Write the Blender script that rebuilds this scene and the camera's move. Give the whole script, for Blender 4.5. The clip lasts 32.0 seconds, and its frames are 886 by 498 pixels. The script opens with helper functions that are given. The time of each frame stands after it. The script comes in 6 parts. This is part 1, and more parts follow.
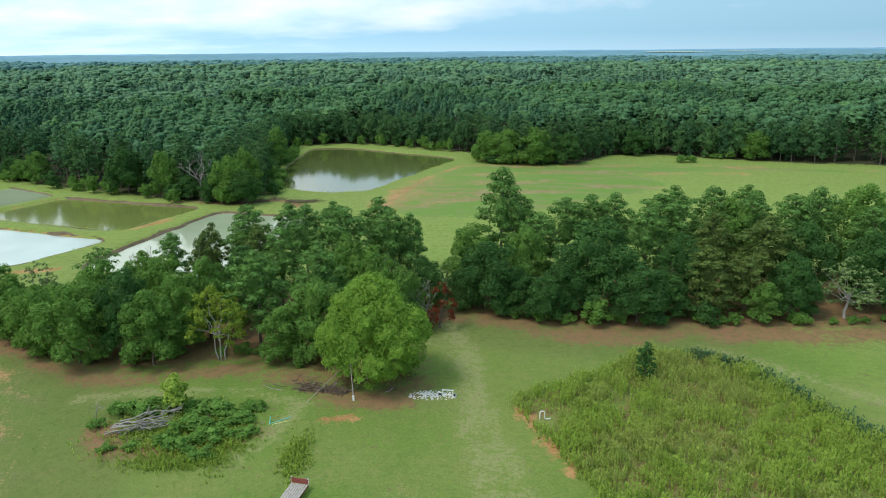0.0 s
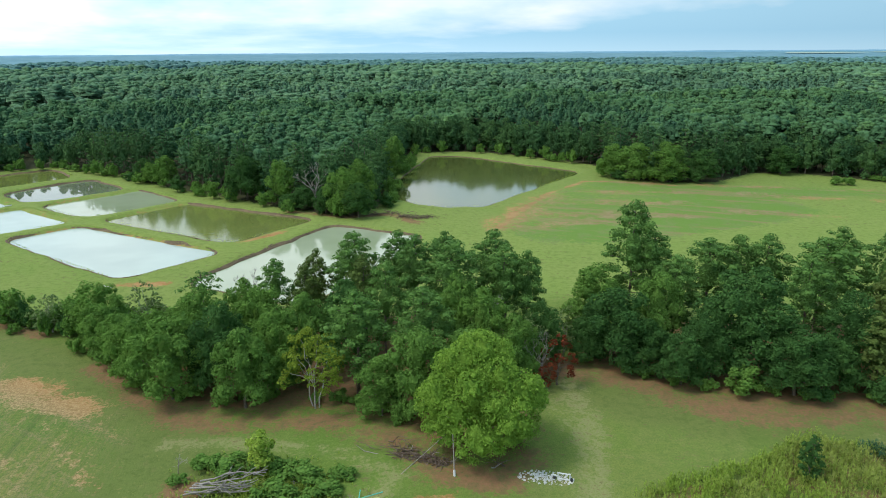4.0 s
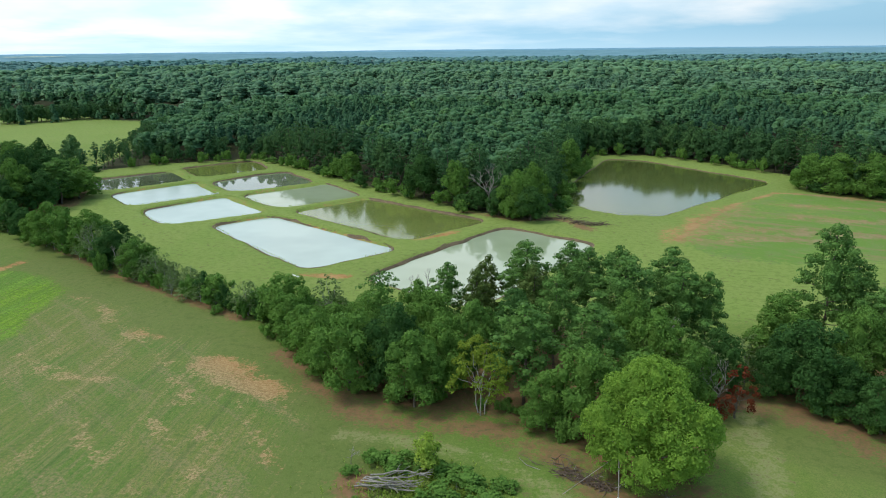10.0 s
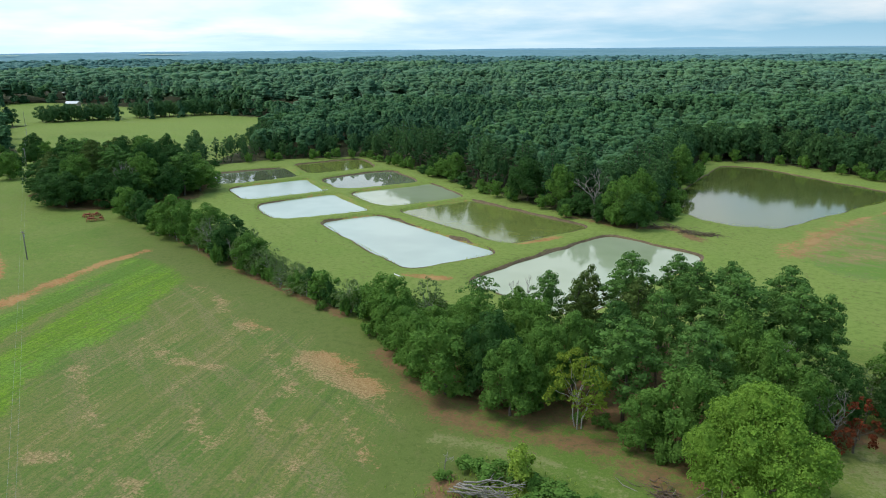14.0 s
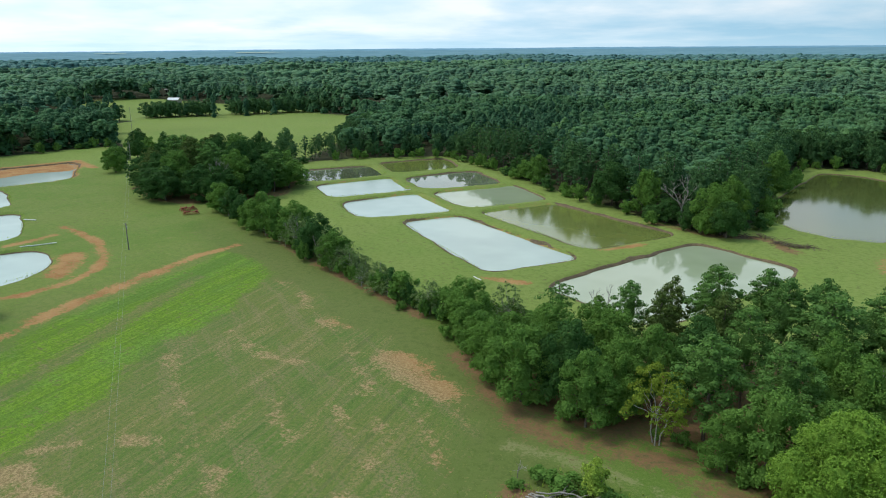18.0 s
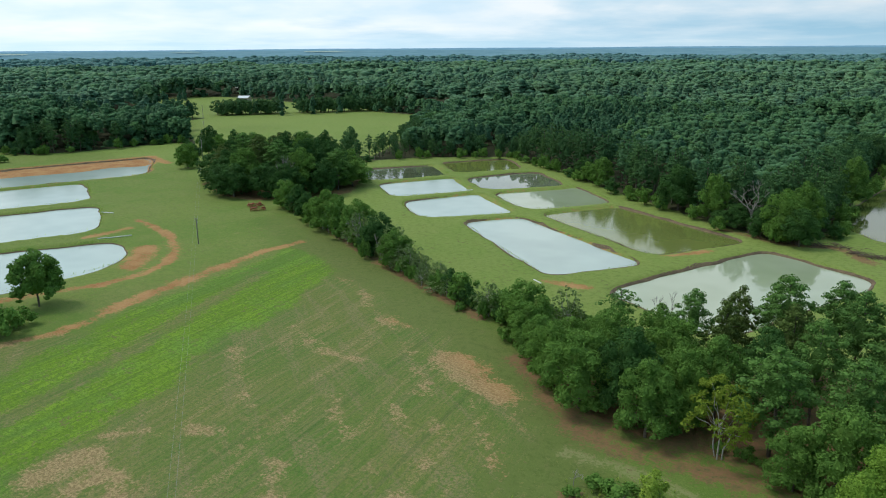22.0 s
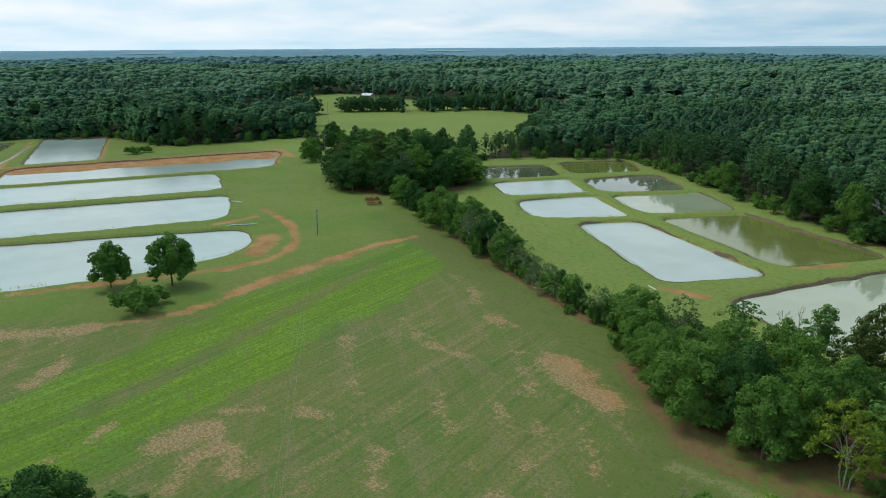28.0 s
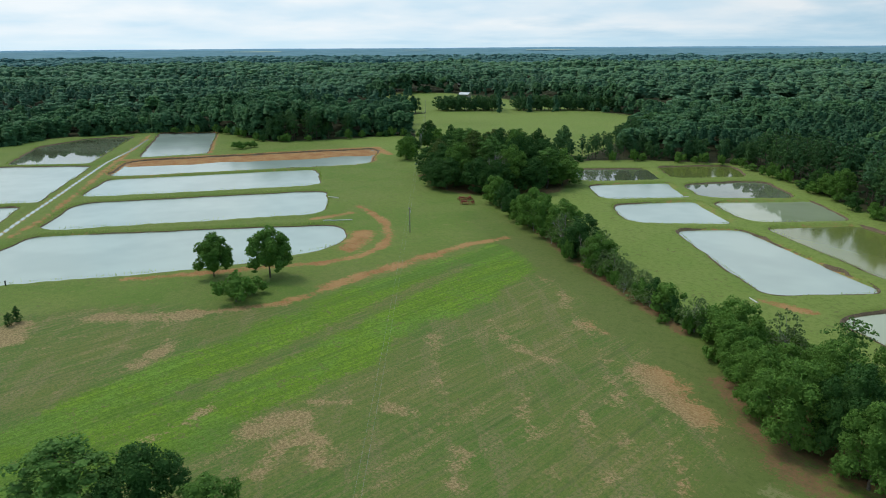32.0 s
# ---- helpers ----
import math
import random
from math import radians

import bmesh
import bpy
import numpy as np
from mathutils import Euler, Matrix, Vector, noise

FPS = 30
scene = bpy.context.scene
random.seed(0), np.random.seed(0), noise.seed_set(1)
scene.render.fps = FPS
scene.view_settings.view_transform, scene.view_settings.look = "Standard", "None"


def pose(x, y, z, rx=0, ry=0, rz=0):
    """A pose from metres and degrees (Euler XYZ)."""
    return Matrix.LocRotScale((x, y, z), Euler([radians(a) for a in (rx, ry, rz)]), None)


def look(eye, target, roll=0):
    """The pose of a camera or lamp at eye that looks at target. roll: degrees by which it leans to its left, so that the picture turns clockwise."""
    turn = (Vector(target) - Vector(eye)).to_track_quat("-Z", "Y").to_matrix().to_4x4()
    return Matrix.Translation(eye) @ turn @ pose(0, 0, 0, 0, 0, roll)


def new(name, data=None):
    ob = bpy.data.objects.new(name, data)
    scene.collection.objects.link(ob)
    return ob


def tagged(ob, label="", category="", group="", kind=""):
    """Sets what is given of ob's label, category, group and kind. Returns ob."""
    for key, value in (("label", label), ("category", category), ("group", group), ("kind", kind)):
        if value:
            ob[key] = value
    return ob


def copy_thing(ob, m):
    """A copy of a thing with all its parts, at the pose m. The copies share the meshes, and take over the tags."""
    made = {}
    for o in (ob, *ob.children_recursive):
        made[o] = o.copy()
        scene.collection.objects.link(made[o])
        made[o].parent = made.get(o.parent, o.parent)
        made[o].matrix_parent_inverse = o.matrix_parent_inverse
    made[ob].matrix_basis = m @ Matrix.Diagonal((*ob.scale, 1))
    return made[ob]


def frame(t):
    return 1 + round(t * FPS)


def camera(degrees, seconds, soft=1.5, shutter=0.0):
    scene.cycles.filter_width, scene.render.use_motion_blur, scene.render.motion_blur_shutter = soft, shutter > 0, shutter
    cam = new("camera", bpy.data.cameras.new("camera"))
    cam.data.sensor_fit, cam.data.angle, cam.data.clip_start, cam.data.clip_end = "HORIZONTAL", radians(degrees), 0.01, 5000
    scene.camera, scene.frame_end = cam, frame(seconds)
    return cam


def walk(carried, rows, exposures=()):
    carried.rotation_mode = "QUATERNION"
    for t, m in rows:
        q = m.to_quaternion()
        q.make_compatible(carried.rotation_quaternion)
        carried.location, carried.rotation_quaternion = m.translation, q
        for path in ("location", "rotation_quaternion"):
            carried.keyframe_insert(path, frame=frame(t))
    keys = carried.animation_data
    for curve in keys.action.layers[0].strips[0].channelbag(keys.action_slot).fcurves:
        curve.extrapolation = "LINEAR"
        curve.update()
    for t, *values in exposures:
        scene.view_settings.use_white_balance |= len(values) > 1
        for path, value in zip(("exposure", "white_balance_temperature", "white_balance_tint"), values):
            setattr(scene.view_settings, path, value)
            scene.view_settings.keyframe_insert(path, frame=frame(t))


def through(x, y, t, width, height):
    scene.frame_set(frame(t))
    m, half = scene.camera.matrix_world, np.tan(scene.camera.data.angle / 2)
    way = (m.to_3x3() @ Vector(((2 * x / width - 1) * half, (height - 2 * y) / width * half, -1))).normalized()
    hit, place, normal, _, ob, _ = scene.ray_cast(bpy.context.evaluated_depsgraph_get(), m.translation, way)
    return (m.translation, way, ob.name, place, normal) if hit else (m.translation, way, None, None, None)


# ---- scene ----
# seconds, place, tilt, heading, roll
cam = camera(63.48, 32.0, soft=1.0)
PATH = [
    (0, 0.00, 0.00, 45.00, -15.502, 0.001, -0.547),
    (0.5, -0.05, 2.89, 45.41, -15.510, 0.942, -0.534),
    (1, -0.09, 5.76, 45.84, -15.516, 1.934, -0.506),
    (1.5, -0.12, 8.53, 46.31, -15.498, 2.992, -0.466),
    (2, -0.24, 10.95, 46.77, -15.461, 4.337, -0.424),
    (2.5, -0.44, 12.69, 47.18, -15.411, 5.817, -0.395),
    (3, -0.68, 13.65, 47.46, -15.416, 7.082, -0.389),
    (3.5, -0.94, 14.18, 47.68, -15.456, 8.291, -0.397),
    (5.5, -1.33, 13.52, 48.57, -15.467, 13.141, -0.414),
    (6, -1.38, 13.52, 48.75, -15.490, 14.321, -0.438),
    (7, -1.44, 13.81, 49.08, -15.553, 16.617, -0.520),
    (8, -1.94, 14.21, 49.39, -15.633, 18.827, -0.598),
    (9, -2.26, 14.25, 49.76, -15.660, 21.038, -0.568),
    (10, -2.29, 14.28, 50.14, -15.693, 23.270, -0.607),
    (11, -2.35, 14.32, 50.45, -15.702, 25.450, -0.600),
    (12, -2.57, 14.55, 50.69, -15.706, 27.608, -0.532),
    (13, -2.70, 14.59, 50.98, -15.730, 29.612, -0.502),
    (14, -2.70, 14.59, 51.33, -15.741, 31.597, -0.509),
    (15, -2.66, 14.58, 51.66, -15.757, 33.601, -0.505),
    (15.5, -2.69, 14.63, 51.82, -15.773, 34.567, -0.509),
    (17.5, -2.62, 14.70, 52.40, -15.810, 37.650, -0.458),
    (18, -2.61, 14.65, 52.50, -15.826, 38.297, -0.455),
    (19, -2.61, 14.62, 52.67, -15.858, 39.506, -0.436),
    (20, -2.60, 14.59, 52.84, -15.882, 40.668, -0.425),
    (21, -2.62, 14.56, 52.94, -15.868, 41.908, -0.404),
    (22, -2.68, 14.64, 52.95, -15.850, 43.293, -0.401),
    (23, -2.73, 14.90, 52.86, -15.846, 44.791, -0.406),
    (24, -2.85, 15.01, 52.83, -15.839, 46.236, -0.363),
    (24.5, -2.83, 15.02, 52.81, -15.831, 46.921, -0.353),
    (26.5, -2.79, 15.08, 52.64, -15.815, 49.904, -0.361),
    (27, -2.79, 15.07, 52.63, -15.819, 50.800, -0.355),
    (28, -2.71, 14.96, 52.66, -15.843, 52.608, -0.348),
    (29, -2.79, 14.97, 52.77, -15.888, 54.362, -0.314),
    (30, -2.80, 15.13, 52.86, -15.904, 56.307, -0.298),
    (31, -2.85, 15.25, 52.93, -15.901, 58.257, -0.303),
    (32, -2.79, 15.48, 52.97, -15.873, 60.254, -0.343),
]
walk(cam, [(t, pose(x, y, z, 90 + tilt, 0, head) @ pose(0, 0, 0, 0, 0, roll)) for t, x, y, z, tilt, head, roll in PATH],
     exposures=[(0, 0.42), (6, 0.30), (13, 0.16), (20, 0.0), (27, -0.18), (32, -0.24)])

# ---- world and sun ----
world = bpy.data.worlds.new("sky")
scene.world = world
world.use_nodes = True


def build_sky():
    nt = world.node_tree
    n, l = nt.nodes, nt.links
    n.clear()
    out, bg = n.new("ShaderNodeOutputWorld"), n.new("ShaderNodeBackground")
    sky = n.new("ShaderNodeTexSky")
    sky.sky_type, sky.sun_disc = "NISHITA", False
    sky.sun_elevation, sky.sun_rotation = radians(58), radians(-117)
    sky.air_density, sky.dust_density = 1.2, 2.0
    dim = n.new("ShaderNodeVectorMath")
    dim.operation = "SCALE"
    dim.inputs["Scale"].default_value = 0.10
    l.new(sky.outputs[0], dim.inputs[0])
    # a cloud deck: the direction laid out on a flat layer overhead
    tc, sep = n.new("ShaderNodeTexCoord"), n.new("ShaderNodeSeparateXYZ")
    l.new(tc.outputs["Generated"], sep.inputs[0])

    def math_node(op, a, b):
        m = n.new("ShaderNodeMath")
        m.operation = op
        for i, v in enumerate((a, b)):
            if isinstance(v, (int, float)):
                m.inputs[i].default_value = v
            else:
                l.new(v, m.inputs[i])
        return m.outputs[0]

    # puffs that flatten towards the horizon
    high = math_node("MAXIMUM", sep.outputs[2], 0.0)
    comb = n.new("ShaderNodeCombineXYZ")
    l.new(math_node("MULTIPLY", sep.outputs[0], 4.2), comb.inputs[0])
    l.new(math_node("MULTIPLY", sep.outputs[1], 4.2), comb.inputs[1])
    l.new(math_node("MULTIPLY", math_node("DIVIDE", high, math_node("ADD", high, 0.06)), 3.2), comb.inputs[2])
    noise_a = n.new("ShaderNodeTexNoise")
    noise_a.inputs["Scale"].default_value = 0.9
    noise_a.inputs["Detail"].default_value = 7
    noise_a.inputs["Roughness"].default_value = 0.55
    l.new(comb.outputs[0], noise_a.inputs["Vector"])
    # more cloud in the west (-x), a bluer gap in the north-east
    lean = math_node("MULTIPLY", sep.outputs[0], -0.40)
    lift = math_node("ADD", math_node("MULTIPLY", math_node("MINIMUM", high, 0.06), 3.2), math_node("MULTIPLY", math_node("MINIMUM", high, 0.25), 0.6))
    amount = math_node("ADD", math_node("ADD", noise_a.outputs[0], lean), lift)
    ramp = n.new("ShaderNodeMapRange")
    ramp.inputs["From Min"].default_value, ramp.inputs["From Max"].default_value = 0.62, 0.88
    l.new(amount, ramp.inputs["Value"])
    shade = n.new("ShaderNodeTexNoise")
    shade.inputs["Scale"].default_value, shade.inputs["Detail"].default_value = 1.7, 6
    l.new(comb.outputs[0], shade.inputs["Vector"])
    cloud = n.new("ShaderNodeMix")
    cloud.data_type = "RGBA"
    cloud.inputs["A"].default_value, cloud.inputs["B"].default_value = (0.66, 0.86, 1.00, 1), (0.92, 1.00, 1.05, 1)
    puff = n.new("ShaderNodeMapRange")
    puff.inputs["From Min"].default_value, puff.inputs["From Max"].default_value = 0.34, 0.66
    l.new(shade.outputs[0], puff.inputs["Value"])
    l.new(puff.outputs[0], cloud.inputs["Factor"])
    clear = n.new("ShaderNodeMix")
    clear.data_type = "RGBA"
    clear.inputs["Factor"].default_value = 0.75
    clear.inputs["B"].default_value = (0.42, 0.80, 1.09, 1)
    l.new(dim.outputs[0], clear.inputs["A"])
    mix = n.new("ShaderNodeMix")
    mix.data_type = "RGBA"
    l.new(ramp.outputs[0], mix.inputs["Factor"])
    l.new(clear.outputs[2], mix.inputs["A"])
    l.new(cloud.outputs[2], mix.inputs["B"])
    # a pale strip of clear light low down
    strip = n.new("ShaderNodeMapRange")
    strip.inputs["From Min"].default_value, strip.inputs["From Max"].default_value = 0.022, 0.0
    strip.inputs["To Max"].default_value = 0.45
    l.new(sep.outputs[2], strip.inputs["Value"])
    low = n.new("ShaderNodeMix")
    low.data_type = "RGBA"
    low.inputs["B"].default_value = (0.64, 0.88, 1.02, 1)
    l.new(strip.outputs[0], low.inputs["Factor"])
    l.new(mix.outputs[2], low.inputs["A"])
    l.new(low.outputs[2], bg.inputs[0])
    # brighter towards the veiled sun in the west
    glow = math_node("ADD", 0.82, math_node("MULTIPLY", sep.outputs[0], -0.30))
    # the deck is brightest overhead
    over = math_node("ADD", 1.0, math_node("MULTIPLY", math_node("MINIMUM", math_node("MAXIMUM", math_node("SUBTRACT", sep.outputs[2], 0.12), 0.0), 0.5), 0.1))
    l.new(math_node("MULTIPLY", glow, over), bg.inputs[1])
    l.new(bg.outputs[0], out.inputs[0])


build_sky()
sun = new("sun", bpy.data.lights.new("sun", "SUN"))
sun.data.energy, sun.data.angle, sun.data.color = 1.45, radians(16), (1.0, 0.98, 0.95)
sun.matrix_world = look((-50, -25, 90), (0, 0, 0))

# ---- materials ----
class Nodes:
    """A short way to write node trees."""

    def __init__(self, name):
        self.mat = bpy.data.materials.new(name)
        self.mat.use_nodes = True
        self.n, self.l = self.mat.node_tree.nodes, self.mat.node_tree.links
        self.bsdf = self.n["Principled BSDF"]
        self.out = self.n["Material Output"]

    def put(self, socket, v):
        if isinstance(v, (int, float)):
            socket.default_value = v
        elif isinstance(v, tuple):
            socket.default_value = (*v, 1) if len(v) == 3 and socket.type == "RGBA" else v
        elif v is not None:
            self.l.new(v, socket)

    def set(self, key, v):
        self.put(self.bsdf.inputs[key], v)

    def coords(self, scale=(1, 1, 1), turn=0.0):
        g = self.n.new("ShaderNodeNewGeometry")
        m = self.n.new("ShaderNodeMapping")
        m.vector_type = "TEXTURE"
        m.inputs["Scale"].default_value = scale
        m.inputs["Rotation"].default_value = (0, 0, turn)
        self.l.new(g.outputs["Position"], m.inputs["Vector"])
        return m.outputs[0]

    def noise(self, scale, detail=4, rough=0.6, vec=None, lo=None, hi=None):
        t = self.n.new("ShaderNodeTexNoise")
        t.inputs["Scale"].default_value, t.inputs["Detail"].default_value, t.inputs["Roughness"].default_value = scale, detail, rough
        self.l.new(vec if vec is not None else self.coords(), t.inputs["Vector"])
        return t.outputs[0] if lo is None else self.ramp(t.outputs[0], lo, hi)

    def ramp(self, v, lo, hi, a=0.0, b=1.0):
        r = self.n.new("ShaderNodeMapRange")
        r.interpolation_type = "SMOOTHSTEP"
        for k, x in (("From Min", lo), ("From Max", hi), ("To Min", a), ("To Max", b)):
            self.put(r.inputs[k], x)
        self.l.new(v, r.inputs["Value"])
        return r.outputs[0]

    def math(self, op, a, b=0.0):
        m = self.n.new("ShaderNodeMath")
        m.operation = op
        self.put(m.inputs[0], a)
        self.put(m.inputs[1], b)
        return m.outputs[0]

    def mix(self, f, a, b, blend="MIX"):
        m = self.n.new("ShaderNodeMix")
        m.data_type, m.blend_type = "RGBA", blend
        self.put(m.inputs["Factor"], f)
        self.put(m.inputs["A"], a)
        self.put(m.inputs["B"], b)
        return m.outputs[2]

    def attr(self, name):
        a = self.n.new("ShaderNodeAttribute")
        a.attribute_name = name
        return a

    def bump(self, height, strength, dist):
        b = self.n.new("ShaderNodeBump")
        b.inputs["Strength"].default_value, b.inputs["Distance"].default_value = strength, dist
        self.l.new(height, b.inputs["Height"])
        self.l.new(b.outputs[0], self.bsdf.inputs["Normal"])


def leaf_material(name, dark, light, warm, by="object", through=0.25, spread=0.38, relief=0.0):
    """Foliage: varies from plant to plant and from leaf to leaf."""
    m = Nodes(name)
    if by == "object":
        plant = m.n.new("ShaderNodeObjectInfo").outputs["Random"]
    else:
        plant = m.attr("tint").outputs["Fac"]
    leaf = m.n.new("ShaderNodeNewGeometry").outputs["Random Per Island"]
    leaf = m.math("ADD", m.math("MULTIPLY", leaf, spread), 0.45 - spread / 2)
    c = m.mix(leaf, dark, light)
    c = m.mix(m.math("MULTIPLY", plant, 0.7), c, warm)
    spray = m.noise(1.1, 4, 0.7, lo=0.38, hi=0.68)
    c = m.mix(m.math("MULTIPLY", spray, 0.35), c, light)
    c = m.mix(m.noise(0.45, 3, lo=0.50, hi=0.72), c, m.mix(0.5, c, dark))
    m.set("Base Color", c)
    m.set("Roughness", 0.6)
    m.set("Specular IOR Level", 0.06)
    if relief:
        tufts = m.math("ADD", m.noise(0.9, 3, 0.7), m.math("MULTIPLY", m.noise(2.4, 3, 0.7), 0.5))
        m.bump(tufts, 1.0, relief)
    t = m.n.new("ShaderNodeBsdfTranslucent")
    m.l.new(c, t.inputs["Color"])
    s = m.n.new("ShaderNodeMixShader")
    s.inputs[0].default_value = through
    m.l.new(m.bsdf.outputs[0], s.inputs[1])
    m.l.new(t.outputs[0], s.inputs[2])
    m.l.new(s.outputs[0], m.out.inputs[0])
    return m.mat


LEAF_OAK = leaf_material("oak_leaves", (0.020, 0.062, 0.018), (0.092, 0.205, 0.050), (0.074, 0.160, 0.038))
LEAF_EDGE = leaf_material("woodland_edge_leaves", (0.020, 0.064, 0.029), (0.092, 0.205, 0.076), (0.125, 0.230, 0.066))
LEAF_LIGHT = leaf_material("light_leaves", (0.056, 0.128, 0.026), (0.190, 0.345, 0.068), (0.155, 0.285, 0.052))
LEAF_BRIGHT = leaf_material("bright_leaves", (0.095, 0.190, 0.028), (0.290, 0.460, 0.066), (0.220, 0.370, 0.054))
LEAF_YELLOW = leaf_material("yellowing_leaves", (0.13, 0.195, 0.024), (0.31, 0.40, 0.052), (0.23, 0.30, 0.042))
LEAF_PINE = leaf_material("pine_needles", (0.038, 0.098, 0.028), (0.170, 0.320, 0.072), (0.132, 0.250, 0.055), through=0.18)
LEAF_PINE_DULL = leaf_material("dull_needles", (0.044, 0.080, 0.020), (0.150, 0.210, 0.050), (0.115, 0.160, 0.042), through=0.15)
LEAF_GREY = leaf_material("dull_leaves", (0.105, 0.170, 0.060), (0.250, 0.340, 0.120), (0.20, 0.28, 0.10))
LEAF_RED = leaf_material("dying_leaves", (0.11, 0.030, 0.014), (0.26, 0.070, 0.030), (0.18, 0.07, 0.03))
# Haze painted into the colour: slight blue in the woods, more farther out
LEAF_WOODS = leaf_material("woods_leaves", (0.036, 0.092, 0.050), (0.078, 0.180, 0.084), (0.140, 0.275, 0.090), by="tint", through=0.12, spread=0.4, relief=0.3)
LEAF_FAR_HAZED = leaf_material("hazed_far_leaves", (0.064, 0.138, 0.088), (0.118, 0.240, 0.138), (0.190, 0.340, 0.142), by="tint", through=0.1, spread=0.4, relief=0.5)
LEAF_DISTANT_HAZED = leaf_material("hazed_distant_leaves", (0.070, 0.165, 0.160), (0.105, 0.225, 0.205), (0.145, 0.280, 0.230), by="tint", through=0.1)
LEAF_WEED = leaf_material("weed_leaves", (0.145, 0.235, 0.040), (0.46, 0.60, 0.095), (0.36, 0.32, 0.13), by="tint", through=0.35)


def plain_material(name, a, b, scale=3.0, rough=0.8, bump=0.3, metal=0.0, dist=0.05):
    m = Nodes(name)
    c = m.mix(m.noise(scale, 5, lo=0.3, hi=0.7), a, b)
    c = m.mix(m.noise(scale * 9, 3, lo=0.35, hi=0.75), c, tuple(x * 0.75 for x in a))
    m.set("Base Color", c)
    m.set("Roughness", rough)
    m.set("Metallic", metal)
    if bump:
        m.bump(m.noise(scale * 4, 5), bump, dist)
    return m.mat


BARK = plain_material("bark", (0.10, 0.075, 0.055), (0.19, 0.15, 0.115), 2.0)
BARK_PALE = plain_material("pale_bark", (0.30, 0.27, 0.23), (0.48, 0.45, 0.40), 2.0)
DEADWOOD = plain_material("dead_wood", (0.24, 0.21, 0.18), (0.42, 0.38, 0.34), 2.0)
SOIL = plain_material("bank_soil", (0.115, 0.080, 0.046), (0.23, 0.155, 0.085), 0.35, 0.95, 0.5)


def water_material(name, body, deep, gloss=1.45, rough=0.05):
    m = Nodes(name)
    m.set("Base Color", m.mix(m.noise(0.03, 3, lo=0.35, hi=0.65), body, deep))
    m.set("Roughness", rough)
    m.set("IOR", gloss)
    ripple = m.math("MULTIPLY", m.noise(1.4, 3), m.noise(0.04, 2, lo=0.45, hi=0.6))
    m.bump(ripple, 0.08, 0.05)
    return m.mat


WATER_MILKY = water_material("milky_water", (0.42, 0.50, 0.435), (0.35, 0.43, 0.375), 1.65, 0.16)
WATER_CLEAR = water_material("clear_dark_water", (0.190, 0.215, 0.140), (0.100, 0.115, 0.065), 1.75, 0.03)
WATER_PALE = water_material("pale_still_water", (0.36, 0.41, 0.27), (0.30, 0.35, 0.21), 1.75, 0.05)
WATER_DEEP = water_material("deep_olive_water", (0.105, 0.125, 0.032), (0.082, 0.102, 0.027), 1.65, 0.08)
WATER_OLIVE = water_material("olive_water", (0.190, 0.215, 0.055), (0.150, 0.178, 0.046), 1.65, 0.09)


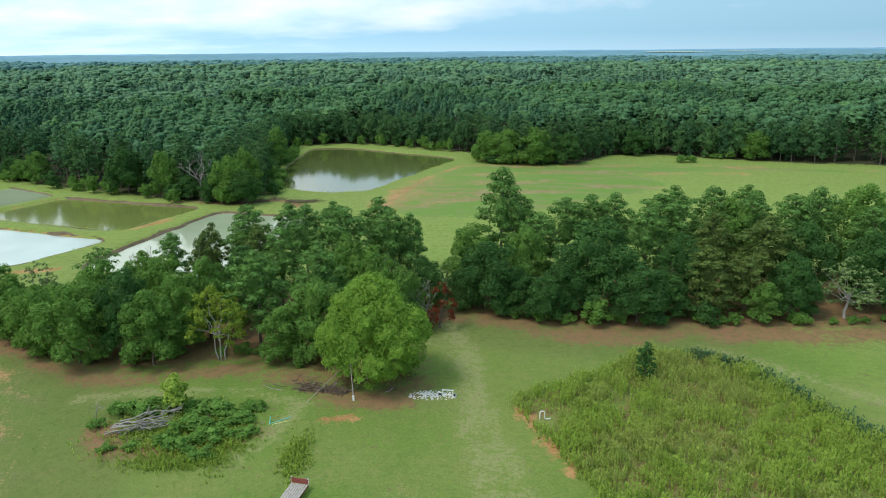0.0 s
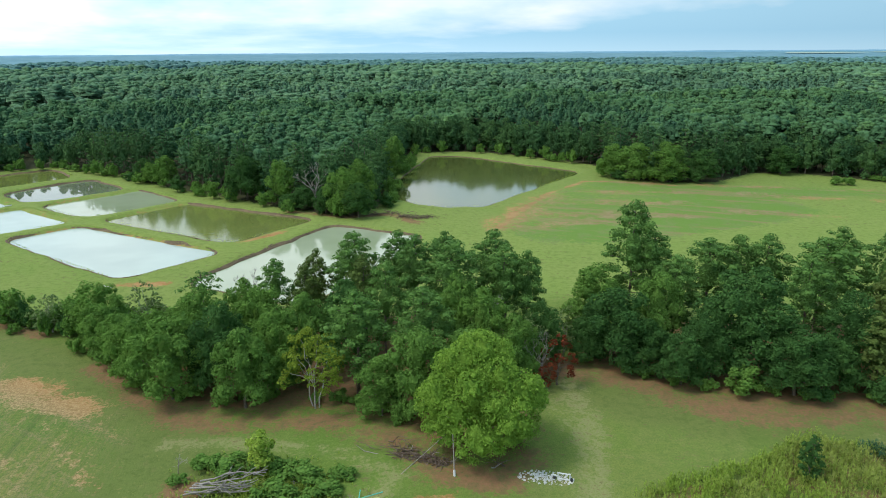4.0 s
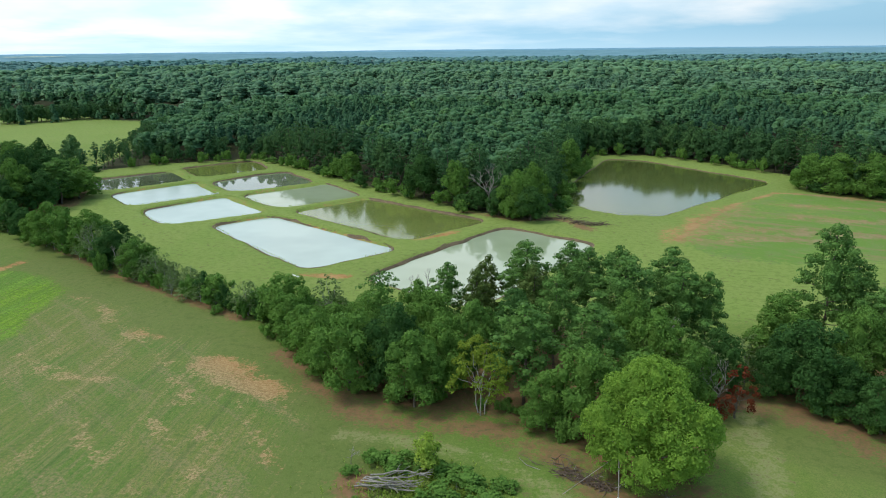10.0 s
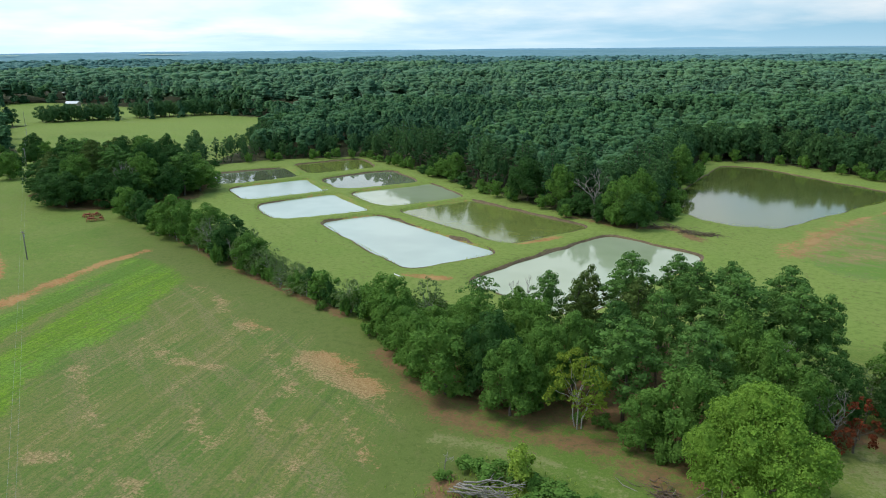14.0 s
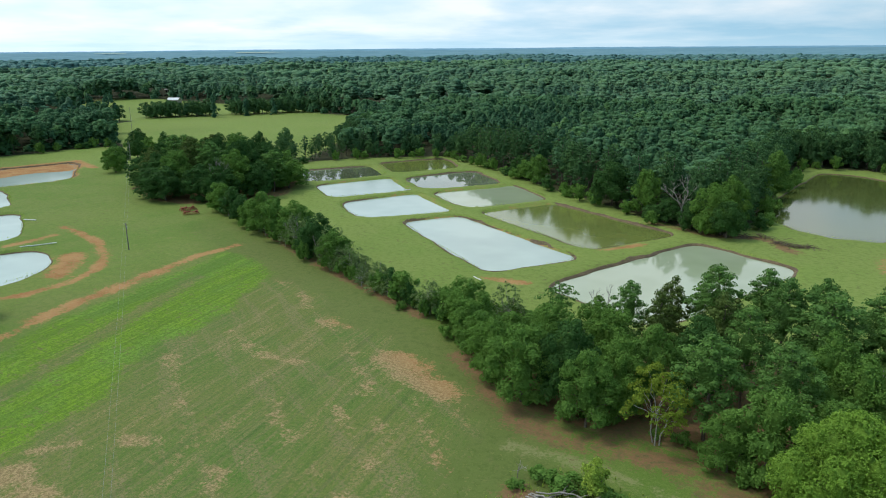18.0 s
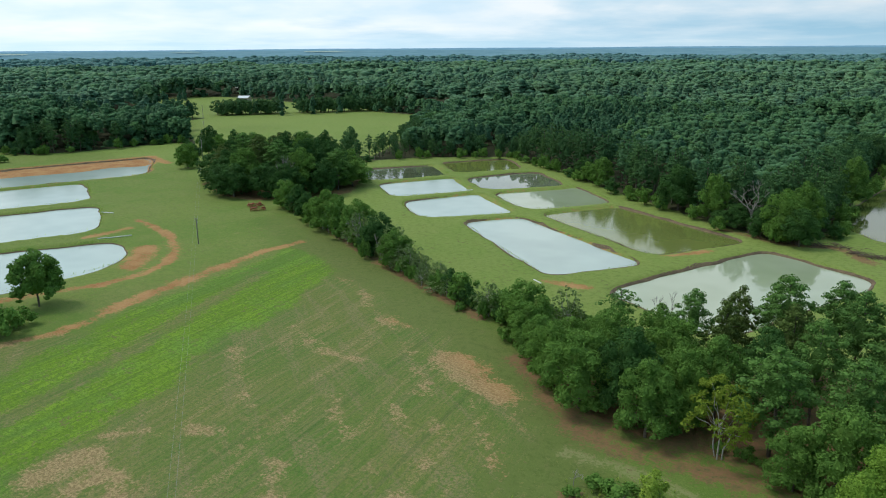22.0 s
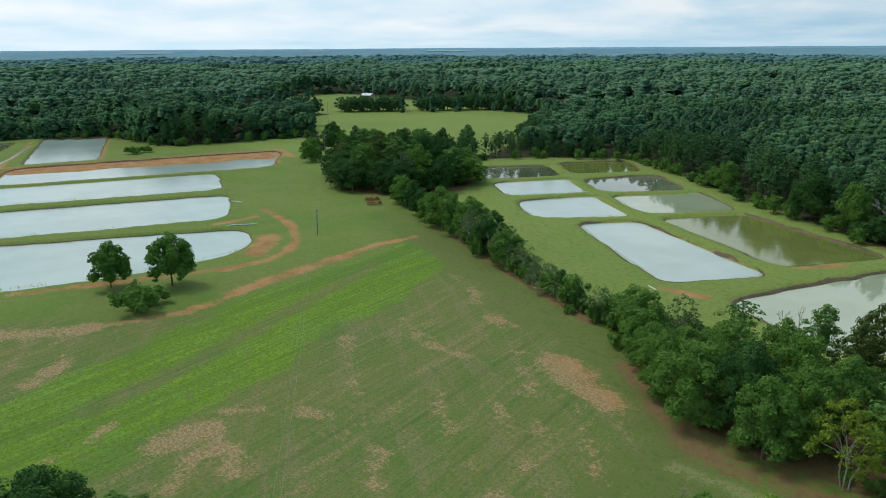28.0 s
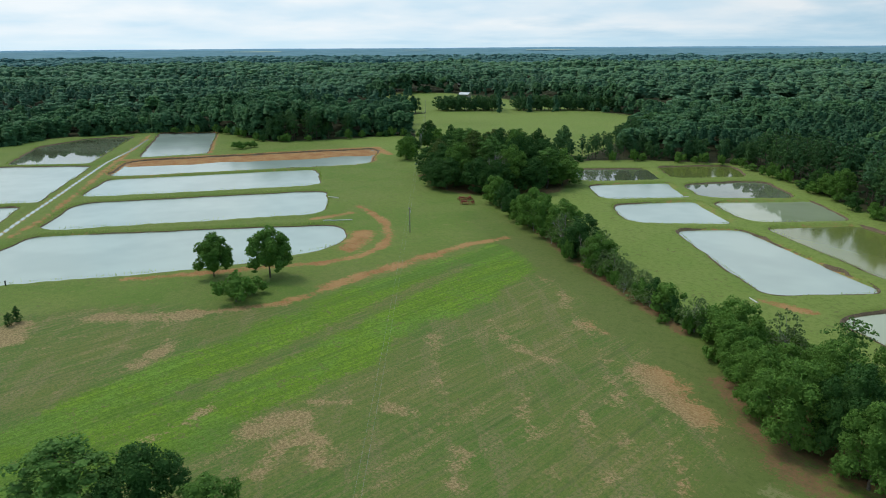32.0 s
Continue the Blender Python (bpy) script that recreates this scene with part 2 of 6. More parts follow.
def ground_material():
    """Grass, crops, hay, tilled soil, clay and leaf litter, where the plan's weights put them."""
    m = Nodes("ground")
    a, b = m.attr("zones_a"), m.attr("zones_b")
    sa, sb = m.n.new("ShaderNodeSeparateColor"), m.n.new("ShaderNodeSeparateColor")
    m.l.new(a.outputs["Color"], sa.inputs[0])
    m.l.new(b.outputs["Color"], sb.inputs[0])
    clay, crop, hay = sa.outputs[0], sa.outputs[1], sa.outputs[2]
    till, sand, litter = sb.outputs[0], sb.outputs[1], sb.outputs[2]
    wood = b.outputs["Alpha"]
    big, mid, fine = m.noise(0.018, 4), m.noise(0.16, 5, 0.65), m.noise(2.2, 5, 0.7)
    small = m.noise(0.7, 5, 0.72)
    clod = m.noise(1.7, 4, 0.7)
    along = radians(106)
    rows = m.noise(1.0, 3, 0.6, m.coords((14.0, 0.9, 1.0), along))
    lines = m.noise(1.0, 3, 0.65, m.coords((80.0, 0.55, 1.0), along))
    wheels = m.noise(1.0, 2, 0.5, m.coords((300.0, 2.6, 1.0), radians(107)))
    broad_rows = m.noise(1.0, 3, 0.55, m.coords((70.0, 6.0, 1.0), along))
    streak = m.noise(1.0, 4, 0.6, m.coords((26.0, 3.0, 1.0), along))
    cross = m.noise(1.0, 4, 0.6, m.coords((22.0, 3.2, 1.0), radians(-25)))
    tuft = m.noise(5.0, 4, 0.75)
    grain = m.math("ADD", m.math("MULTIPLY", tuft, 0.5), m.math("MULTIPLY", small, 0.5))

    field = m.noise(0.055, 4, 0.6)
    grass = m.mix(m.ramp(big, 0.40, 0.60), (0.118, 0.188, 0.032), (0.178, 0.215, 0.050))
    grass = m.mix(m.ramp(field, 0.44, 0.58, 0, 0.65), grass, (0.188, 0.210, 0.060))
    grass = m.mix(m.ramp(mid, 0.46, 0.62, 0, 0.5), grass, (0.130, 0.205, 0.034))
    grass = m.mix(m.ramp(m.noise(0.28, 5, 0.7), 0.57, 0.68, 0, 0.5), grass, (0.25, 0.212, 0.090))
    grass = m.mix(m.ramp(small, 0.47, 0.58, 0, 0.36), grass, (0.088, 0.155, 0.025))
    grass = m.mix(m.ramp(clod, 0.50, 0.60, 0, 0.30), grass, (0.215, 0.270, 0.066))
    grass = m.mix(m.ramp(tuft, 0.48, 0.60, 0, 0.45), grass, (0.072, 0.130, 0.022))

    grass_tone = m.attr("grass_tone").outputs["Fac"]
    grass = m.mix(m.ramp(grass_tone, 0.4, 1.0, 0, 0.6), grass, m.mix(m.ramp(small, 0.45, 0.62), (0.245, 0.315, 0.074), (0.178, 0.245, 0.050)))
    grass = m.mix(m.ramp(grass_tone, 0.4, 0.0, 0, 0.6), grass, m.mix(m.ramp(small, 0.45, 0.62), (0.130, 0.148, 0.044), (0.090, 0.112, 0.030)))
    straw = m.mix(m.ramp(fine, 0.4, 0.6), (0.255, 0.175, 0.082), (0.430, 0.305, 0.152))
    straw = m.mix(m.ramp(tuft, 0.50, 0.60, 0, 0.5), straw, (0.130, 0.105, 0.045))
    hay_c = m.mix(m.ramp(field, 0.40, 0.60), (0.155, 0.190, 0.042), (0.098, 0.182, 0.030))
    hay_c = m.mix(m.ramp(fine, 0.44, 0.58, 0, 0.5), hay_c, (0.135, 0.155, 0.046))
    hay_c = m.mix(m.ramp(rows, 0.47, 0.60, 0, 0.5), hay_c, (0.225, 0.195, 0.085))
    hay_c = m.mix(m.math("MULTIPLY", m.ramp(cross, 0.50, 0.62, 0, 0.75), m.ramp(fine, 0.40, 0.55)), hay_c, (0.245, 0.200, 0.098))
    hay_c = m.mix(m.math("MULTIPLY", m.ramp(streak, 0.54, 0.64, 0, 0.6), m.ramp(fine, 0.40, 0.55)), hay_c, straw)
    spots = m.math("ADD", m.math("MULTIPLY", m.noise(0.10, 4, 0.6), 0.55), m.math("MULTIPLY", small, 0.45))
    hay_c = m.mix(m.ramp(spots, 0.578, 0.62, 0, 0.7), hay_c, straw)
    hay_c = m.mix(m.ramp(lines, 0.54, 0.64, 0, 0.24), hay_c, (0.045, 0.085, 0.024))
    hay_c = m.mix(m.ramp(lines, 0.45, 0.36, 0, 0.30), hay_c, (0.220, 0.200, 0.090))
    thatch = m.noise(3.2, 3, 0.8, m.coords((1.6, 0.8, 1.0), along))
    hay_c = m.mix(m.ramp(thatch, 0.50, 0.60, 0, 0.32), hay_c, (0.300, 0.225, 0.090))
    hay_c = m.mix(m.ramp(wheels, 0.63, 0.68, 0, 0.28), hay_c, (0.055, 0.095, 0.028))
    hay_c = m.mix(m.ramp(clod, 0.50, 0.60, 0, 0.5), hay_c, (0.062, 0.125, 0.024))
    hay_c = m.mix(m.ramp(tuft, 0.48, 0.60, 0, 0.35), hay_c, (0.055, 0.105, 0.022))

    crop_c = m.mix(m.ramp(rows, 0.42, 0.60), (0.142, 0.238, 0.018), (0.188, 0.308, 0.024))
    crop_c = m.mix(m.ramp(field, 0.46, 0.60, 0, 0.55), crop_c, (0.165, 0.290, 0.050))
    crop_c = m.mix(m.ramp(broad_rows, 0.50, 0.62, 0, 0.5), crop_c, (0.085, 0.155, 0.034))
    crop_c = m.mix(m.ramp(lines, 0.53, 0.62, 0, 0.45), crop_c, (0.060, 0.118, 0.016))
    crop_c = m.mix(m.ramp(small, 0.46, 0.60, 0, 0.5), crop_c, (0.155, 0.250, 0.030))
    crop_c = m.mix(m.ramp(clod, 0.49, 0.58, 0, 0.6), crop_c, (0.070, 0.140, 0.014))
    crop_c = m.mix(m.ramp(grain, 0.48, 0.57, 0, 0.5), crop_c, (0.056, 0.118, 0.012))

    strips = m.noise(1.0, 4, 0.55, m.coords((34.0, 5.0, 1.0), radians(-14)))
    till_c = m.mix(m.ramp(strips, 0.50, 0.62, 0, 0.8), (0.135, 0.225, 0.040), (0.26, 0.190, 0.092))
    till_c = m.mix(m.ramp(mid, 0.46, 0.62, 0, 0.7), till_c, (0.155, 0.225, 0.060))

    clay_c = m.mix(m.ramp(mid, 0.35, 0.65), (0.33, 0.125, 0.045), (0.44, 0.225, 0.090))
    clay_c = m.mix(m.ramp(fine, 0.4, 0.75, 0, 0.5), clay_c, (0.47, 0.33, 0.19))
    clay_c = m.mix(hay, clay_c, straw)
    clay_c = m.mix(till, clay_c, m.mix(m.ramp(mid, 0.4, 0.6), (0.25, 0.165, 0.085), (0.30, 0.215, 0.115)))
    sand_c = m.mix(fine, (0.24, 0.25, 0.095), (0.34, 0.30, 0.15))
    litter_c = m.mix(fine, (0.185, 0.080, 0.044), (0.320, 0.165, 0.094))
    litter_c = m.mix(m.ramp(small, 0.45, 0.65, 0, 0.7), litter_c, (0.115, 0.135, 0.044))
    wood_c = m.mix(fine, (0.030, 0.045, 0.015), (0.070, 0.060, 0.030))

    wobble = m.math("ADD", m.math("MULTIPLY", m.ramp(mid, 0.36, 0.64), 0.3),
                    m.math("ADD", m.math("MULTIPLY", m.ramp(small, 0.38, 0.62), 0.4), m.math("MULTIPLY", m.ramp(fine, 0.36, 0.64), 0.3)))

    def edge(weight, soft=0.22, rag=1.0):
        # a ragged border: the weight against noise of three sizes
        return m.ramp(m.math("ADD", weight, m.math("MULTIPLY", m.math("SUBTRACT", wobble, 0.5), rag)), 0.5 - soft, 0.5 + soft)

    c = m.mix(edge(hay, 0.34, 1.1), grass, hay_c)
    c = m.mix(edge(crop, 0.28, 1.5), c, crop_c)
    c = m.mix(edge(till, 0.15), c, till_c)
    c = m.mix(m.math("MULTIPLY", edge(sand, 0.35, 1.2), 0.65), c, sand_c)
    c = m.mix(m.math("MULTIPLY", edge(litter, 0.25, 1.2), 0.9), c, litter_c)
    bare = m.math("ADD", m.math("MULTIPLY", hay, -0.1), 0.8)
    c = m.mix(m.math("MULTIPLY", edge(clay, 0.2, bare), 0.9), c, clay_c)
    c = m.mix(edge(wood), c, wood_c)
    m.set("Base Color", c)
    m.set("Roughness", 0.92)
    m.set("Specular IOR Level", 0.15)
    h = m.math("ADD", m.math("MULTIPLY", m.noise(3.5, 4, 0.7), 0.6), m.math("MULTIPLY", rows, 0.4))
    m.bump(h, 0.8, 0.16)
    return m.mat


GROUND = ground_material()

# ---- tools for meshes ----
def mesh_fast(name, verts, polys, materials, tint=None, indices=None, smooth=False):
    """A mesh from arrays: polys is a list of (n, k) arrays of vertex numbers."""
    me = bpy.data.meshes.new(name)
    verts = np.asarray(verts, dtype=np.float32)
    me.vertices.add(len(verts))
    me.vertices.foreach_set("co", verts.ravel())
    polys = [np.asarray(p, dtype=np.int32) for p in polys if len(p)]
    loops = np.concatenate([p.ravel() for p in polys])
    sizes = np.concatenate([np.full(len(p), p.shape[1], dtype=np.int32) for p in polys])
    starts = np.concatenate([[0], np.cumsum(sizes)[:-1]]).astype(np.int32)
    me.loops.add(len(loops))
    me.loops.foreach_set("vertex_index", loops)
    me.polygons.add(len(sizes))
    me.polygons.foreach_set("loop_start", starts)
    for mat in materials:
        me.materials.append(mat)
    if indices is not None:
        me.polygons.foreach_set("material_index", np.asarray(indices, dtype=np.int32))
    if tint is not None:
        a = me.attributes.new("tint", "FLOAT", "POINT")
        a.data.foreach_set("value", np.asarray(tint, dtype=np.float32))
    me.polygons.foreach_set("use_smooth", np.full(len(sizes), smooth, dtype=bool))
    me.update(calc_edges=True)
    return me


def part(name, bm, material, parent, label=""):
    """A bmesh as one mesh object under a thing or a part."""
    me = bpy.data.meshes.new(name)
    bm.to_mesh(me)
    bm.free()
    me.materials.append(material)
    ob = new(name, me)
    ob.parent = parent
    return tagged(ob, label)


def child(name, me, parent, label=""):
    ob = new(name, me)
    ob.parent = parent
    return tagged(ob, label)


def round_poly(pts, r, steps=6):
    """The outline through corner points, with corners rounded."""
    out = []
    n = len(pts)
    for i in range(n):
        p, a, b = Vector(pts[i]), Vector(pts[i - 1]), Vector(pts[(i + 1) % n])
        da, db = min(r, (a - p).length * 0.48), min(r, (b - p).length * 0.48)
        s, e = p + (a - p).normalized() * da, p + (b - p).normalized() * db
        for k in range(steps + 1):
            u = k / steps
            out.append(tuple(s * (1 - u) ** 2 + p * 2 * u * (1 - u) + e * u * u))
    return np.array(out)


def inside(P, poly):
    poly = np.asarray(poly, dtype=float)
    c = np.zeros(len(P), dtype=bool)
    for (x0, y0), (x1, y1) in zip(poly, np.roll(poly, -1, 0)):
        if y0 == y1:
            continue
        m = (P[:, 1] < y0) != (P[:, 1] < y1)
        c ^= m & (P[:, 0] < x0 + (P[:, 1] - y0) / (y1 - y0) * (x1 - x0))
    return c


def line_distance(P, pts, closed=False):
    pts = np.asarray(pts, dtype=float)
    ends = np.roll(pts, -1, 0) if closed else pts[1:]
    d = np.full(len(P), 1e9)
    for a, b in zip(pts, ends):
        v = b - a
        t = np.clip(((P - a) @ v) / max(v @ v, 1e-9), 0, 1)
        d = np.minimum(d, np.linalg.norm(P - a - t[:, None] * v, axis=1))
    return d


def signed(P, poly):
    return np.where(inside(P, poly), -1, 1) * line_distance(P, poly, True)


def near_signed(P, poly, reach=14.0):
    """Signed distance to an outline, worked out only close to it."""
    lo, hi = poly.min(0) - reach, poly.max(0) + reach
    m = ((P > lo) & (P < hi)).all(1)
    d = np.full(len(P), 99.0)
    if m.any():
        d[m] = signed(P[m], poly)
    return d


LATTICE = np.random.RandomState(5).rand(256, 256)


def value_noise(P, size):
    q = P / size + 917.3
    i = np.floor(q).astype(int)
    f = q - i
    f = f * f * (3 - 2 * f)
    i = i % 255
    a, b = LATTICE[i[:, 0], i[:, 1]], LATTICE[i[:, 0] + 1, i[:, 1]]
    c, d = LATTICE[i[:, 0], i[:, 1] + 1], LATTICE[i[:, 0] + 1, i[:, 1] + 1]
    return (a * (1 - f[:, 0]) + b * f[:, 0]) * (1 - f[:, 1]) + (c * (1 - f[:, 0]) + d * f[:, 0]) * f[:, 1]


def smooth(x, a, b):
    t = np.clip((x - a) / (b - a), 0, 1)
    return t * t * (3 - 2 * t)


# ---- plan: ponds, tracks, fields and woods ----
WATER_Z = -0.6
# corners, corner radius, water
PONDS = {
    "A1": ([(-148, 178), (-139, 196), (-84, 175), (-96, 150)], 9, "milky"),
    "A2": ([(-136, 203), (-126, 231), (-73, 213), (-86, 183)], 8, "olive"),
    "A3": ([(-185, 186), (-174, 217), (-143, 200), (-161, 173)], 11, "milky"),
    "A4": ([(-170, 219), (-155, 252), (-127, 234), (-143, 205)], 10, "pale"),
    "A5": ([(-217, 203), (-204, 235), (-178, 219), (-193, 190)], 10, "milky"),
    "A6": ([(-199, 237), (-186, 269), (-157, 250), (-176, 222)], 11, "clear"),
    "A7": ([(-249, 222), (-231, 255), (-209, 237), (-223, 206)], 10, "clear"),
    "A8": ([(-235, 260), (-219, 290), (-195, 272), (-209, 243)], 10, "olive"),
    "A9": ([(-81, 150), (-66, 208), (-36, 197), (-50, 140)], 10, "pale"),
    "B": ([(-64, 252), (-63, 350), (-48, 350), (7, 311), (-26, 236), (-42, 235)], 9, "deep"),
    "Q1": ([(-195, -6), (-184, 34), (-179.4, 62), (-183.4, 85.5), (-199, 95), (-208, 92), (-240, 12), (-206, -8)], 9, "milky"),
    "Q2": ([(-246, 12), (-285, 27), (-260, 112), (-223, 96)], 14, "milky"),
    "Q3": ([(-295, 27), (-334, 43), (-311, 126), (-271, 113)], 14, "milky"),
    "Q4": ([(-337, 40), (-381, 56), (-357, 178), (-309, 152)], 16, "drained"),
    "Q5": ([(-389, 61), (-495, 88), (-478, 120), (-384, 93)], 7, "milky"),
    "Q6": ([(-395, 3), (-462, 18), (-490, 45), (-487, 72), (-380, 37)], 6, "clear"),
    "Q7": ([(-310, -25), (-410, -32), (-374, 38), (-292, 14)], 6, "milky"),
    "Q8": ([(-247, -20), (-300, -20), (-288, 9), (-242, -3)], 6, "milky"),
}
OUTLINES = {k: round_poly(c, r * 0.7) for k, (c, r, w) in PONDS.items()}

OPEN_LAND = [
    [(420, 190), (260, 240), (173, 277), (150, 284), (112, 302), (91, 314), (73, 312), (57, 290), (45, 287), (22, 291), (14, 325), (-2, 338),
     (-24, 355), (-47, 362), (-71, 357), (-66, 283), (-57, 232), (-65, 217), (-84, 222), (-105, 234), (-129, 245), (-145, 254), (-173, 273),
     (-218, 293), (-250, 265), (-262, 240), (-275, 235), (-330, 240), (-402, 208), (-401, 173), (-410, 135), (-477, 122), (-501, 75),
     (-499, 29), (-467, 0), (-520, -60), (-520, -300), (420, -300)],
    [(-511, 274), (-523, 301), (-492, 357), (-455, 422), (-400, 420), (-325, 328), (-291, 280), (-275, 250), (-318, 236), (-348, 219),
     (-367, 211), (-437, 240)],
    [(-740, 345), (-745, 440), (-694, 448), (-600, 440), (-552, 470), (-455, 432), (-494, 357), (-525, 300), (-545, 262), (-600, 300), (-680, 330)],
]
HAY = [(-134, 114), (-119, 115), (-98, 107), (-88, 104), (-72, 99), (-63, 94), (-56, 88), (-50, 80), (-47, 62), (-44, 20), (-60, -20),
       (-172, -20), (-166, 12), (-156, 34), (-148, 44), (-141, 54), (-143, 70), (-155, 118)]
CROP = [(-166, 125), (-155, 124), (-136, 118), (-127, 100), (-118, 77), (-107, 59), (-103, 49), (-96, 32), (-90, 17), (-80, -10), (-108, -10),
        (-116, 10), (-127, 30), (-138, 55), (-147, 72), (-152, 90), (-159, 110)]
TILL = [(-18, 205), (-15, 224), (-12, 245), (-2, 266), (8, 284), (18, 290), (40, 281), (64, 284), (110, 284), (172, 262), (172, 256), (110, 272), (70, 262), (80, 240), (40, 212), (10, 195), (-8, 196)]
CLAY_TRACKS = [
    ([(-180.5, 30), (-178, 39), (-175.2, 50), (-172.6, 62), (-169.4, 75), (-170.4, 86), (-175.8, 95), (-183.5, 101), (-200, 107.5), (-215, 109.7), (-226, 110)], 1.5),
    ([(-150, 35), (-146.5, 49), (-145.5, 57), (-150, 70), (-155, 83), (-161, 102), (-165.5, 118), (-165.5, 129)], 1.6),
    ([(-150.5, 69), (-155, 82), (-158.5, 93), (-161, 103)], 2.4),
    ([(-178, 86), (-184, 91), (-192, 97)], 3.2),
    ([(-216, 90), (-218, 104)], 1.6),
    ([(-240, 6), (-260, 15), (-283, 22), (-314, 31), (-357, 43), (-400, 56), (-484, 80)], 1.2),
    ([(-381, 52), (-358, 176), (-330, 172)], 2.5),
    ([(-497, 88), (-480, 120), (-384, 94)], 2.0),
    ([(-15, 81.5), (-12, 82)], 1.2),
    ([(-18, 208), (-14, 230), (-5, 262), (8, 287), (22, 287), (40, 281)], 1.1),
    ([(-94, 146), (-84, 149)], 1.6),
    ([(9.5, 84), (12, 76), (14.5, 68), (15, 60)], 0.7),
    ([(-83, 183), (-76, 196)], 1.0),
]
# bare and straw-strewn spots in the hay field
STRAW_SPOTS = [
    ([(-96.3, 37.3), (-97.3, 40.4), (-96, 44.5)], 2.2), ([(-85.4, 34.9), (-87, 37.1), (-89.8, 39.7), (-90.1, 43.5)], 2.0), ([(-90.5, 44.4), (-83.2, 42.2)], 1.6),
    ([(-99.1, 48.2), (-97, 52.8)], 1.3), ([(-93.6, 56.9), (-88.4, 59.7)], 1.5), ([(-100.6, 23.6), (-103.5, 28.9), (-107.2, 35)], 1.3), ([(-93.2, 53.2), (-89.5, 51.8)], 0.9),
    ([(-156.6, 22), (-151.8, 29.9), (-148.6, 39.3)], 2.8), ([(-127.5, 26.7), (-135.4, 32.7)], 1.8), ([(-112.2, 75.3), (-102.7, 71.2), (-92.5, 66.5)], 1.3),
    ([(-77.1, 59.9), (-69.1, 55.4)], 1.4), ([(-160, 8), (-152, 6)], 2.6), ([(-110.7, 106.5), (-98, 102.5)], 1.0), ([(-92.7, 99.4), (-80.8, 91.6), (-71.4, 84.9)], 0.9),
    ([(-81.5, 99.4), (-77.5, 98.0), (-72.2, 96.3), (-66.5, 94.8)], 3.0), ([(-62.3, 92.5), (-56.1, 89.1)], 0.7), ([(-134, 116), (-123, 114.3), (-112.6, 108.6), (-103, 106), (-92, 104.7)], 1.1), ([(-106.9, 89.6), (-99.3, 87.5), (-91, 88.3)], 1.2), ([(-69.3, 91.5), (-61, 85), (-51.8, 76.5)], 0.9), ([(-76.2, 85.8), (-66.3, 80.5)], 0.9), ([(-113.9, 90.1), (-101, 86)], 1.2), ([(-78, 82), (-66, 76), (-58, 71)], 1.1),
    ([(-86, 78), (-74, 70)], 1.0), ([(-60, 66), (-52, 61)], 1.6),
]
TILL_SPOTS = [
    ([(-16, 212), (-12, 236), (-3, 256)], 4.0), ([(-6, 214), (20, 220)], 2.0), ([(-4, 228), (34, 232)], 2.2), ([(0, 246), (40, 250)], 2.2), ([(6, 266), (44, 268)], 2.0),
    ([(60, 268), (110, 262)], 1.6), ([(22, 286), (70, 281), (110, 279), (172, 260)], 1.6), ([(48, 240), (80, 236)], 1.6),
]
SAND_TRACKS = [
    ([(-2, 120), (1.5, 112), (4.2, 99), (4.1, 88), (3.3, 79), (4, 71), (5, 65), (5.5, 40)], 1.6),
    ([(-5, 110), (0, 104), (2.8, 97), (5.4, 85), (6.3, 79), (7.5, 70), (9.5, 62)], 1.0),
    ([(60, 84), (48, 96), (40, 103)], 1.4),
    ([(-4, 88), (0, 88.3)], 1.5),
    ([(-24.8, 72), (-21.2, 77.5), (-19.3, 84)], 1.2),
    ([(-50, 88), (-40, 90), (-28, 90), (-18, 86)], 1.0),
]
LITTER = [
    ([(-72, 108), (-57, 98), (-50, 94), (-40, 95.5), (-31, 97), (-21, 94), (-14, 87), (-6, 87), (-3, 92)], 2.6),
    ([(-3, 119), (6, 118), (15, 113), (20, 110), (29, 108), (38, 110), (57, 109), (80, 109)], 4.0),
    ([(-230, 166), (-197, 155), (-170, 143), (-150, 136), (-132, 130), (-114, 125), (-90, 118)], 1.6),
    ([(-43, 80), (-40, 75), (-30, 74), (-24, 78)], 2.0),
    ([(-268, 157), (-240, 162), (-228, 168)], 2.0),
    ([(-84, 221), (-64, 217), (-52, 222), (-42, 212)], 2.0),
    ([(10, 85), (13, 82)], 1.0),
]


WEEDS = [(9, 87), (22, 93.5), (30.5, 101.5), (38, 100), (44, 95), (50, 79), (56, 65), (48, 50), (16, 50), (16, 66), (13.5, 73)]
GROVES = [
    [(-72, 109), (-57, 99), (-50, 95.5), (-40, 97), (-31, 99), (-21, 95.5), (-14, 89), (-4, 90), (-1, 100), (-4, 120), (-8, 134), (-28, 140), (-44, 134), (-62, 126)],
    [(-2, 119), (8, 119), (16, 114), (22, 111), (30, 109.5), (40, 111), (57, 110), (90, 110), (112, 112), (112, 142), (60, 148), (10, 142)],
    [(-256, 150), (-238, 146), (-224, 150), (-214, 162), (-208, 176), (-208, 186), (-226, 205), (-252, 210), (-280, 202), (-284, 176), (-272, 157)],
]
DITCH = [(-226, -4), (-248, 3.5), (-268, 9.5), (-304, 21), (-343, 33), (-384, 46), (-421, 61), (-469, 77)]


